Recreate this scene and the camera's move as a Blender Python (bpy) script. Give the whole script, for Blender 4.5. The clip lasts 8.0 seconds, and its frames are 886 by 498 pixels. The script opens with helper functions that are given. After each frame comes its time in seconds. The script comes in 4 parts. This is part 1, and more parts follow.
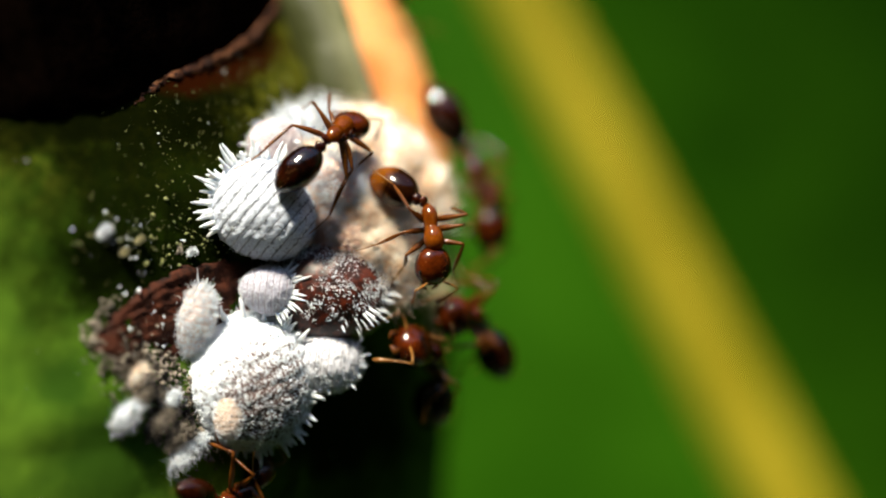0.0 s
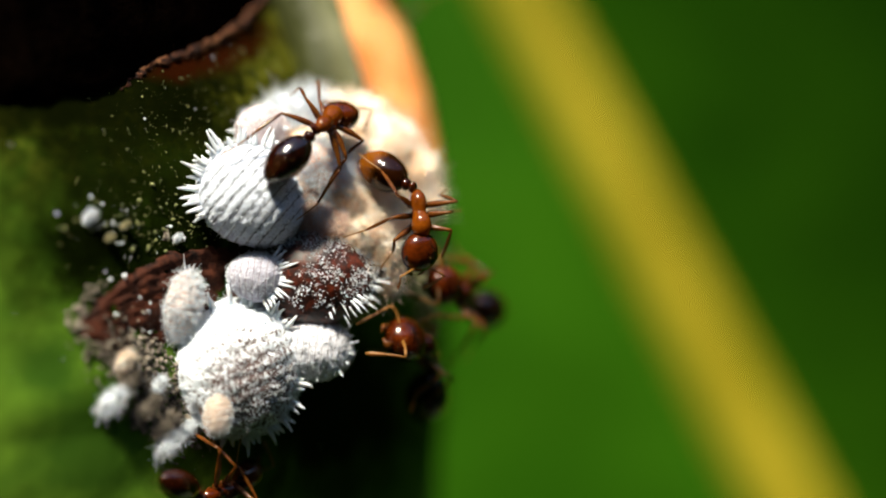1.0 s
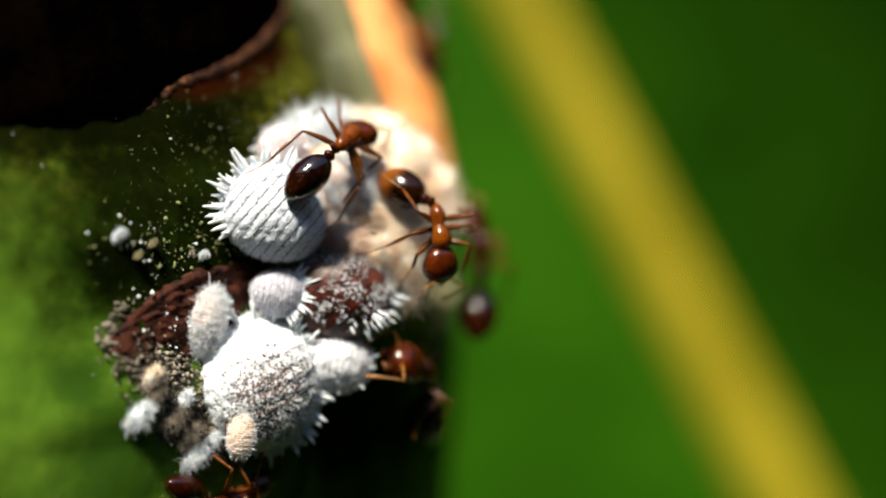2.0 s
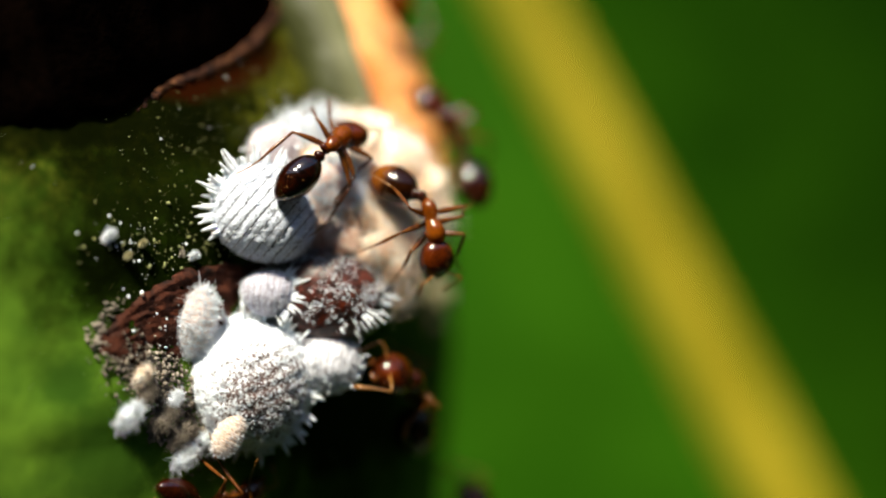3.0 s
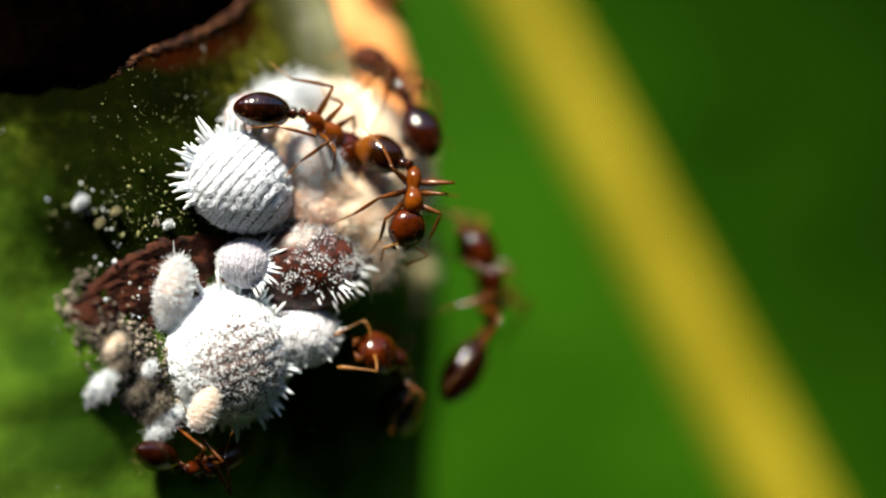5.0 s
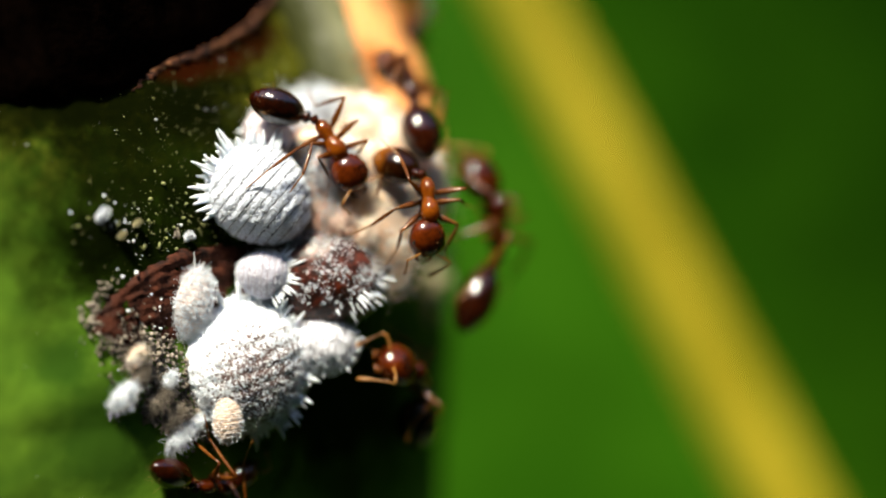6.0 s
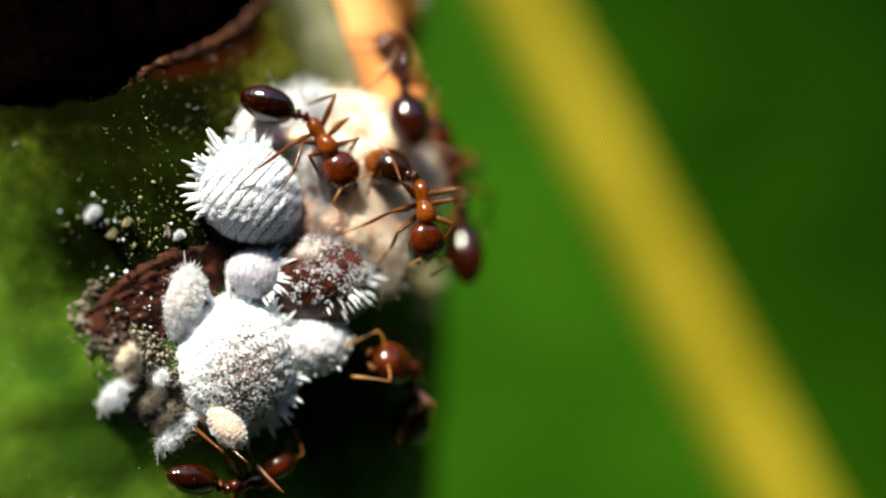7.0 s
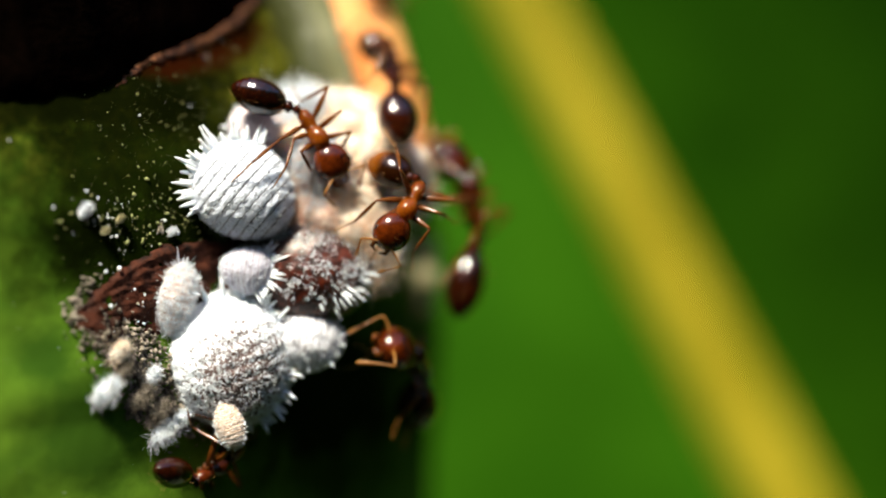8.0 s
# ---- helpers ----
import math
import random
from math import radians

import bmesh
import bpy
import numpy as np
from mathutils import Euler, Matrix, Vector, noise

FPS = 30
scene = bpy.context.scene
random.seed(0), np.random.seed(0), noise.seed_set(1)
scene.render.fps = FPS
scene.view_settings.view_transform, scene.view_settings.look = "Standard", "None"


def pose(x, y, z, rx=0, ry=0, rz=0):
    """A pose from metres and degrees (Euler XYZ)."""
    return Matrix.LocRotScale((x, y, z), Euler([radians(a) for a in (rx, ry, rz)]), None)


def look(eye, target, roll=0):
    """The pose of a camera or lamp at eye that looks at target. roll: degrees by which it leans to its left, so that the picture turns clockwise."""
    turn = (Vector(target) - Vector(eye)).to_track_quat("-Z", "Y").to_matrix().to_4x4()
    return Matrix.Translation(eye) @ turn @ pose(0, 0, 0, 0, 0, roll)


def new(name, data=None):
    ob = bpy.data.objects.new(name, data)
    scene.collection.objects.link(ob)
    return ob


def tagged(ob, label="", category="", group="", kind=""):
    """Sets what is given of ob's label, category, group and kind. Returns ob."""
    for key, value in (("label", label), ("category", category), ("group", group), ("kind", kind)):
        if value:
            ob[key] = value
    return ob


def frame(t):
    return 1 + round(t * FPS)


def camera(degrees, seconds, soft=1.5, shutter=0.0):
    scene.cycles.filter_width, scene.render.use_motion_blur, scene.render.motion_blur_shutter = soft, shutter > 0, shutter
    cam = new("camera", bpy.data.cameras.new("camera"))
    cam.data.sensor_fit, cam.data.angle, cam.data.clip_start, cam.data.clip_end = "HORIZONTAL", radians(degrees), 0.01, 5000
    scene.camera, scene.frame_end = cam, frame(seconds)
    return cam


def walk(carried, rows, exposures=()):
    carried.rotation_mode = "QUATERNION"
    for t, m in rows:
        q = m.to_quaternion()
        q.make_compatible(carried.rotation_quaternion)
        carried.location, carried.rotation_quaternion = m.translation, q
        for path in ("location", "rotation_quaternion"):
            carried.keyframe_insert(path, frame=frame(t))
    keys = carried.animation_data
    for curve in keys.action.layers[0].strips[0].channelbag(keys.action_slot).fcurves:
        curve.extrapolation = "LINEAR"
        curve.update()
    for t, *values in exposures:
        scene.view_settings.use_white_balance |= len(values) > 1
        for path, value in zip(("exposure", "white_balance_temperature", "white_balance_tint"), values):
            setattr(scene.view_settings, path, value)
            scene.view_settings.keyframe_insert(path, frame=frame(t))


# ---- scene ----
MM = 0.001

# ---- camera: a macro lens at a hand's breadth, drifting by under two millimetres ----
cam = camera(40.0, 8.0, soft=2.0)
cam.data.dof.use_dof = True
cam.data.dof.focus_distance = 0.0323
cam.data.dof.aperture_fstop = 16.0
PATH = [
    (0.0, -0.432, -33.180, 0.501),
    (0.2, -0.321, -33.123, 0.413),
    (0.5, -0.044, -33.038, 0.200),
    (0.7, -0.059, -33.023, 0.261),
    (1.0, -0.000, -33.000, 0.000),
    (1.2, -0.149, -33.136, -0.092),
    (1.5, -0.634, -33.339, 0.583),
    (1.7, -0.715, -33.692, 0.606),
    (2.8, -0.543, -33.811, 0.642),
    (3.0, -0.319, -33.842, 0.623),
    (3.2, 0.070, -33.674, -0.122),
    (3.5, 0.079, -33.421, -0.441),
    (3.7, 0.566, -33.143, -1.399),
    (4.0, 0.655, -32.726, -1.419),
    (4.2, 0.384, -33.000, -0.624),
    (5.3, 0.487, -33.345, -0.380),
    (5.5, 0.217, -33.408, -0.090),
    (5.7, -0.318, -33.518, -0.047),
    (6.0, -0.178, -33.683, -0.078),
    (6.2, 0.014, -33.535, -0.410),
    (6.5, 0.153, -33.314, -0.638),
    (6.7, -0.331, -33.431, -0.012),
    (7.0, 0.164, -33.607, -0.119),
    (7.2, 0.159, -33.620, -0.379),
    (7.5, 0.566, -33.640, -0.468),
    (7.7, 0.404, -33.664, -0.338),
    (8.0, 0.434, -33.701, -0.243),
]
walk(cam, [(t, look((x * MM, y * MM, z * MM), (0, 90 * MM, 0))) for t, x, y, z in PATH],
     exposures=[(0.0, 1.23), (1.7, 1.21), (3.0, 1.27), (4.2, 1.37), (5.5, 1.39), (8.0, 1.45)])

# ---- light: high sun from behind the camera, weak open sky ----
SUN_FROM = Vector((-0.22, -0.50, 0.83)).normalized()
world = bpy.data.worlds.new("sky")
scene.world = world
world.use_nodes = True
wn = world.node_tree.nodes
sky = wn.new("ShaderNodeTexSky")
sky.sky_type = "NISHITA"
sky.sun_disc = False
sky.sun_elevation = math.asin(SUN_FROM.z)
sky.sun_rotation = math.atan2(SUN_FROM.x, SUN_FROM.y)
world.node_tree.links.new(sky.outputs[0], wn["Background"].inputs[0])
wn["Background"].inputs[1].default_value = 0.10
sun = new("sun", bpy.data.lights.new("sun", "SUN"))
sun.data.energy = 5.0
sun.data.angle = radians(9.0)
sun.data.color = (1.0, 0.91, 0.72)
sun.matrix_world = look(SUN_FROM, (0, 0, 0))


# ---- materials ----
def sock(node, name, value):
    node.inputs[name].default_value = value


def material(name, dark, light, size, rough=0.6, bump=0.3, coat=0.0, fine=6.0, low=0.35, high=0.65,
             through_light=0.0, sub=0.0, spec=0.5, third=None, deep=0.3):
    """Two colours mixed by noise of that size (mm), a finer grain over them, and relief by both."""
    m = bpy.data.materials.new(name)
    m.use_nodes = True
    nt = m.node_tree
    n, ln = nt.nodes, nt.links
    b = n["Principled BSDF"]
    co = n.new("ShaderNodeTexCoord")
    big = n.new("ShaderNodeTexNoise")
    sock(big, "Scale", 1.0 / (size * MM))
    sock(big, "Detail", 5.0)
    small = n.new("ShaderNodeTexNoise")
    sock(small, "Scale", fine / (size * MM))
    sock(small, "Detail", 3.0)
    ln.new(co.outputs["Object"], big.inputs["Vector"])
    ln.new(co.outputs["Object"], small.inputs["Vector"])
    ramp = n.new("ShaderNodeValToRGB")
    ramp.color_ramp.elements[0].position = low
    ramp.color_ramp.elements[1].position = high
    ramp.color_ramp.elements[0].color = (*dark, 1)
    ramp.color_ramp.elements[1].color = (*light, 1)
    if third:
        e = ramp.color_ramp.elements.new((low + high) / 2)
        e.color = (*third, 1)
    add = n.new("ShaderNodeMath")
    add.operation = "MULTIPLY_ADD"
    sock(add, 1, 0.45)
    sub1 = n.new("ShaderNodeMath")
    sub1.operation = "SUBTRACT"
    sock(sub1, 1, 0.22)
    ln.new(small.outputs["Fac"], add.inputs[0])
    ln.new(big.outputs["Fac"], sub1.inputs[0])
    ln.new(sub1.outputs[0], add.inputs[2])
    ln.new(add.outputs[0], ramp.inputs[0])
    ln.new(ramp.outputs[0], b.inputs["Base Color"])
    bp = n.new("ShaderNodeBump")
    sock(bp, "Strength", bump)
    sock(bp, "Distance", size * MM * 0.15)
    ln.new(add.outputs[0], bp.inputs["Height"])
    ln.new(bp.outputs[0], b.inputs["Normal"])
    sock(b, "Roughness", rough)
    sock(b, "Coat Weight", coat)
    sock(b, "Coat Roughness", 0.08)
    sock(b, "Specular IOR Level", spec)
    if sub:
        sock(b, "Subsurface Weight", sub)
        sock(b, "Subsurface Scale", deep * MM)
        b.inputs["Subsurface Radius"].default_value = (1.0, 0.75, 0.55)
    if through_light:
        tr = n.new("ShaderNodeBsdfTranslucent")
        ln.new(ramp.outputs[0], tr.inputs["Color"])
        mx = n.new("ShaderNodeMixShader")
        sock(mx, 0, through_light)
        ln.new(b.outputs[0], mx.inputs[1])
        ln.new(tr.outputs[0], mx.inputs[2])
        ln.new(mx.outputs[0], n["Material Output"].inputs["Surface"])
    return m


M_STEM = material("stem_skin", (0.030, 0.082, 0.007), (0.112, 0.215, 0.018), 3.4, 0.7, 0.10, fine=6, low=0.25, high=0.75, spec=0.0)


def corky(m, z0, z1, dark, light):
    """Olive corky skin that sets in between the heights z0 and z1 (mm), with a ragged border."""
    n, ln = m.node_tree.nodes, m.node_tree.links
    b = n["Principled BSDF"]
    co = n.new("ShaderNodeTexCoord")
    sep = n.new("ShaderNodeSeparateXYZ")
    ln.new(co.outputs["Object"], sep.inputs[0])
    rag = n.new("ShaderNodeTexNoise")
    sock(rag, "Scale", 1.0 / (1.1 * MM))
    sock(rag, "Detail", 6.0)
    ln.new(co.outputs["Object"], rag.inputs["Vector"])
    k = n.new("ShaderNodeMath")
    k.operation = "MULTIPLY_ADD"
    sock(k, 1, 5.0 * MM)
    ln.new(rag.outputs["Fac"], k.inputs[0])
    ln.new(sep.outputs[2], k.inputs[2])
    mr = n.new("ShaderNodeMapRange")
    ln.new(k.outputs[0], mr.inputs["Value"])
    sock(mr, "From Min", (z0 + 2.5) * MM)
    sock(mr, "From Max", (z1 + 2.5) * MM)
    grain = n.new("ShaderNodeTexNoise")
    sock(grain, "Scale", 1.0 / (0.34 * MM))
    sock(grain, "Detail", 6.0)
    sock(grain, "Roughness", 0.68)
    ln.new(co.outputs["Object"], grain.inputs["Vector"])
    ramp = n.new("ShaderNodeValToRGB")
    ramp.color_ramp.elements[0].position, ramp.color_ramp.elements[1].position = 0.40, 0.66
    ramp.color_ramp.elements[0].color, ramp.color_ramp.elements[1].color = (*dark, 1), (*light, 1)
    ln.new(grain.outputs["Fac"], ramp.inputs[0])
    mix = n.new("ShaderNodeMix")
    mix.data_type = "RGBA"
    ln.new(mr.outputs[0], mix.inputs[0])
    ln.new(b.inputs["Base Color"].links[0].from_socket, mix.inputs[6])
    ln.new(ramp.outputs[0], mix.inputs[7])
    ln.new(mix.outputs[2], b.inputs["Base Color"])


corky(M_STEM, 0.0, 4.0, (0.008, 0.011, 0.001), (0.120, 0.125, 0.013))


def dark_blots(m, spots, colour):
    """Ragged dark blots painted on the skin about (x, z, width, height) in mm."""
    n, ln = m.node_tree.nodes, m.node_tree.links
    b = n["Principled BSDF"]
    co = n.new("ShaderNodeTexCoord")
    rag = n.new("ShaderNodeTexNoise")
    sock(rag, "Scale", 1.0 / (1.6 * MM))
    sock(rag, "Detail", 8.0)
    sock(rag, "Roughness", 0.7)
    ln.new(co.outputs["Object"], rag.inputs["Vector"])
    for x, z, wide, high in spots:
        shift = n.new("ShaderNodeMapping")
        shift.vector_type = "TEXTURE"
        shift.inputs["Location"].default_value = (x * MM, 0, z * MM)
        shift.inputs["Scale"].default_value = (wide * MM, 1000 * MM, high * MM)
        ln.new(co.outputs["Object"], shift.inputs["Vector"])
        far = n.new("ShaderNodeVectorMath")
        far.operation = "LENGTH"
        ln.new(shift.outputs[0], far.inputs[0])
        k = n.new("ShaderNodeMath")
        k.operation = "MULTIPLY_ADD"
        sock(k, 1, 1.9)
        ln.new(rag.outputs["Fac"], k.inputs[0])
        ln.new(far.outputs["Value"], k.inputs[2])
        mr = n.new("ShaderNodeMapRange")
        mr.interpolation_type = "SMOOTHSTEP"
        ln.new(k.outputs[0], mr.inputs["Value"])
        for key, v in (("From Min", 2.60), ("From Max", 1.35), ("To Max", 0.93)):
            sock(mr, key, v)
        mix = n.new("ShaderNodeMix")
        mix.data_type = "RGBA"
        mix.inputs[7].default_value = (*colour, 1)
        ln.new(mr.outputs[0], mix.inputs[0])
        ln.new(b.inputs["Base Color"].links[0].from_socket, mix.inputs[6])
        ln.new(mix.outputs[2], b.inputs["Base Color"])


# shade below the husk and round the cluster, put into the skin's colour
dark_blots(M_STEM, ((-7.9, 2.4, 3.1, 3.2), (-7.5, -0.2, 2.5, 1.8), (-3.2, -4.6, 2.8, 3.0), (-7.3, 4.4, 1.6, 1.3), (-10.4, 3.6, 2.6, 1.05)), (0.0022, 0.0032, 0.0005))
# dead brown tissue under the husk's rim
dark_blots(M_STEM, ((-7.45, 5.0, 0.75, 0.40), (-6.85, 5.4, 0.75, 0.45), (-6.3, 5.9, 0.7, 0.5), (-5.8, 6.5, 0.6, 0.6)), (0.014, 0.0030, 0.0007))
# darker green patches low on the skin
dark_blots(M_STEM, ((-8.8, -5.0, 1.2, 1.4), (-9.7, -2.9, 0.5, 0.7)), (0.024, 0.064, 0.006))
M_FLECK = material("yellow_fleck", (0.05, 0.065, 0.012), (0.34, 0.35, 0.13), 0.6, 0.6, 0.3, low=0.42, high=0.72)
# the husk's near-black colour carries the shade of the hollow above the rim
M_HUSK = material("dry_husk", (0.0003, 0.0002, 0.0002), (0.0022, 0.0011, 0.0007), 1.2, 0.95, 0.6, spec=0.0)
M_RIM = material("corky_rim", (0.006, 0.0016, 0.0007), (0.20, 0.085, 0.036), 0.2, 0.8, 1.0, spec=0.2, low=0.40, high=0.66, third=(0.042, 0.010, 0.003))
M_SCAR = material("scar_bark", (0.006, 0.0022, 0.0014), (0.075, 0.020, 0.009), 0.5, 0.8, 0.8, spec=0.15, fine=7, low=0.30, high=0.72)
M_SHOOT = material("peach_shoot", (0.72, 0.25, 0.06), (0.88, 0.43, 0.16), 1.5, 0.5, 0.2, sub=0.5, deep=0.6)
M_SHEATH = material("pale_sheath", (0.16, 0.17, 0.06), (0.44, 0.43, 0.27), 1.6, 0.6, 0.4, fine=8, low=0.25, high=0.7)


def fading(m, u0, u1, olive):
    """Olive skin along one flank that fades between u0 and u1 (mm across the slanting sheath)."""
    n, ln = m.node_tree.nodes, m.node_tree.links
    b = n["Principled BSDF"]
    co = n.new("ShaderNodeTexCoord")
    dot = n.new("ShaderNodeVectorMath")
    dot.operation = "DOT_PRODUCT"
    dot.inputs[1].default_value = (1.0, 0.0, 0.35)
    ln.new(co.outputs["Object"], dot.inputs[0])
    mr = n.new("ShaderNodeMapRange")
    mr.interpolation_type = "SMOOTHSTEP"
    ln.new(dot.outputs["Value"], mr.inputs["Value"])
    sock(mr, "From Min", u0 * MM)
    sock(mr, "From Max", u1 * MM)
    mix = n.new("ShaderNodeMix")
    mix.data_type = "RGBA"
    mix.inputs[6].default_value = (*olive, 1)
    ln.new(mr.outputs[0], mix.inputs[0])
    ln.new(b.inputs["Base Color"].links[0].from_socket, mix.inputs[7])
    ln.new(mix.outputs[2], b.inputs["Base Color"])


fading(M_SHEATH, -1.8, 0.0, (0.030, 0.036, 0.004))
M_WAX = material("white_wax", (0.60, 0.66, 0.74), (0.82, 0.87, 0.92), 0.25, 0.9, 0.5, sub=0.3)
M_WOOL = material("cream_wool", (0.90, 0.64, 0.42), (0.97, 0.93, 0.84), 0.45, 0.95, 0.6, sub=0.5, spec=0.1, deep=0.7, low=0.36, high=0.66)
M_PINKBROWN = material("pink_brown_wool", (0.58, 0.27, 0.16), (0.95, 0.79, 0.66), 0.45, 0.95, 0.6, sub=0.4, spec=0.1, deep=0.5, low=0.32, high=0.66)
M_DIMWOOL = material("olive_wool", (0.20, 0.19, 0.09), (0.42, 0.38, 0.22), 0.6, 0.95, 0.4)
M_PINK = material("pink_bug_skin", (0.76, 0.43, 0.31), (0.92, 0.74, 0.64), 0.4, 0.95, 0.5, sub=0.3, spec=0.1)
M_DEBRIS = material("grey_debris", (0.030, 0.021, 0.013), (0.30, 0.26, 0.21), 0.5, 0.9, 0.5, low=0.36, high=0.68)
M_SHELL = material("brown_shell", (0.014, 0.0022, 0.0009), (0.090, 0.020, 0.006), 0.16, 0.36, 0.6, low=0.46, high=0.80, third=(0.085, 0.013, 0.0028))
M_AMBER = material("amber_cuticle", (0.13, 0.025, 0.0014), (0.31, 0.078, 0.0040), 0.45, 0.17, 0.04, coat=0.3, through_light=0.5, low=0.3, high=0.7)
M_DARKANT = material("dark_gaster", (0.0025, 0.0006, 0.0003), (0.026, 0.0042, 0.0008), 0.9, 0.12, 0.04, coat=0.6, through_light=0.16)
M_HEAD = material("brown_head", (0.016, 0.0022, 0.0004), (0.100, 0.0165, 0.0015), 0.6, 0.16, 0.06, coat=0.4, through_light=0.30)
M_LEG = material("leg_cuticle", (0.055, 0.012, 0.0016), (0.19, 0.062, 0.009), 0.5, 0.25, 0.12, coat=0.4, through_light=0.42)
M_BANDED = material("swollen_gaster", (0.20, 0.055, 0.0025), (0.30, 0.092, 0.0050), 0.8, 0.15, 0.03, coat=0.4, through_light=0.5)
M_TARSUS = material("golden_foot", (0.24, 0.10, 0.018), (0.40, 0.19, 0.042), 0.5, 0.32, 0.12, coat=0.3, through_light=0.45)
M_SETA = material("golden_hair", (0.35, 0.17, 0.05), (0.50, 0.27, 0.09), 0.2, 0.4, 0.1)
M_EYE = material("black_eye", (0.004, 0.003, 0.003), (0.012, 0.008, 0.006), 0.1, 0.2, 0.3)
M_BLADE = material("leaf_blade", (0.0145, 0.068, 0.0013), (0.0255, 0.101, 0.0022), 30.0, 0.55, 0.1, through_light=0.25, spec=0.05)
M_FOLIAGE = material("dark_foliage", (0.008, 0.018, 0.004), (0.03, 0.06, 0.012), 60.0, 0.7, 0.4)
M_MIDRIB = material("leaf_midrib", (0.230, 0.190, 0.009), (0.310, 0.255, 0.016), 12.0, 0.5, 0.1, spec=0.15)


def banded(m, marks):
    """Dark bands across the x axis of a part; marks: (place in mm, strength) along -x."""
    n, ln = m.node_tree.nodes, m.node_tree.links
    b = n["Principled BSDF"]
    co = n.new("ShaderNodeTexCoord")
    sep = n.new("ShaderNodeSeparateXYZ")
    ln.new(co.outputs["Object"], sep.inputs[0])
    k = n.new("ShaderNodeMath")
    k.operation = "DIVIDE"
    sock(k, 1, -2.2 * MM)
    ln.new(sep.outputs[0], k.inputs[0])
    ramp = n.new("ShaderNodeValToRGB")
    ramp.color_ramp.elements[0].position, ramp.color_ramp.elements[0].color = 0.0, (0, 0, 0, 1)
    ramp.color_ramp.elements[1].position, ramp.color_ramp.elements[1].color = 1.0, (0, 0, 0, 1)
    for p, v in marks:
        e = ramp.color_ramp.elements.new(p / 2.2)
        e.color = (v, v, v, 1)
    ln.new(k.outputs[0], ramp.inputs[0])
    mix = n.new("ShaderNodeMix")
    mix.data_type = "RGBA"
    mix.inputs[7].default_value = (0.012, 0.0025, 0.0006, 1)
    ln.new(ramp.outputs[0], mix.inputs[0])
    ln.new(b.inputs["Base Color"].links[0].from_socket, mix.inputs[6])
    ln.new(mix.outputs[2], b.inputs["Base Color"])
    ln.new(mix.outputs[2], n["Translucent BSDF"].inputs["Color"])


banded(M_BANDED, ((0.30, 0.97), (1.12, 0.95), (1.38, 0.10), (1.80, 0.0), (1.88, 0.35)))


def segmented(name, seglen, skin, wax, gap):
    """Waxy back whose bare skin shows in thin lines between the segments and in worn patches."""
    m = bpy.data.materials.new(name)
    m.use_nodes = True
    n, ln = m.node_tree.nodes, m.node_tree.links
    b = n["Principled BSDF"]
    co = n.new("ShaderNodeTexCoord")
    warp = n.new("ShaderNodeTexNoise")
    sock(warp, "Scale", 1.0 / (0.12 * MM))
    sock(warp, "Detail", 3.0)
    ln.new(co.outputs["Object"], warp.inputs["Vector"])
    sep = n.new("ShaderNodeSeparateXYZ")
    ln.new(co.outputs["Object"], sep.inputs[0])

    def math_node(op, a, bval, c=None):
        k = n.new("ShaderNodeMath")
        k.operation = op
        for i, v in enumerate((a, bval, c)):
            if v is None:
                continue
            if isinstance(v, (int, float)):
                k.inputs[i].default_value = v
            else:
                ln.new(v, k.inputs[i])
        return k.outputs[0]

    shift = math_node("MULTIPLY_ADD", warp.outputs["Fac"], 0.10 * MM, sep.outputs[0])
    pos = math_node("DIVIDE", shift, seglen * MM)
    saw = math_node("FRACT", pos, 0)
    tri = math_node("ABSOLUTE", math_node("SUBTRACT", saw, 0.5), 0)
    line = math_node("MULTIPLY", math_node("SUBTRACT", tri, 0.5 - gap), 1.0 / gap)
    line = math_node("MAXIMUM", line, 0.0)
    worn = n.new("ShaderNodeTexNoise")
    sock(worn, "Scale", 1.0 / (0.07 * MM))
    sock(worn, "Detail", 4.0)
    ln.new(co.outputs["Object"], worn.inputs["Vector"])
    w2 = math_node("MAXIMUM", math_node("MULTIPLY", math_node("SUBTRACT", worn.outputs["Fac"], 0.52), 3.5), 0.0)
    fac = math_node("MINIMUM", math_node("ADD", math_node("MULTIPLY", line, 0.85), w2), 1.0)
    mix = n.new("ShaderNodeMix")
    mix.data_type = "RGBA"
    mix.inputs[6].default_value = (*wax, 1)
    mix.inputs[7].default_value = (*skin, 1)
    ln.new(fac, mix.inputs[0])
    ln.new(mix.outputs[2], b.inputs["Base Color"])
    sock(b, "Roughness", 0.85)
    bp = n.new("ShaderNodeBump")
    sock(bp, "Strength", 0.8)
    sock(bp, "Distance", 0.03 * MM)
    ln.new(math_node("MULTIPLY", fac, -1.0), bp.inputs["Height"])
    ln.new(bp.outputs[0], b.inputs["Normal"])
    return m


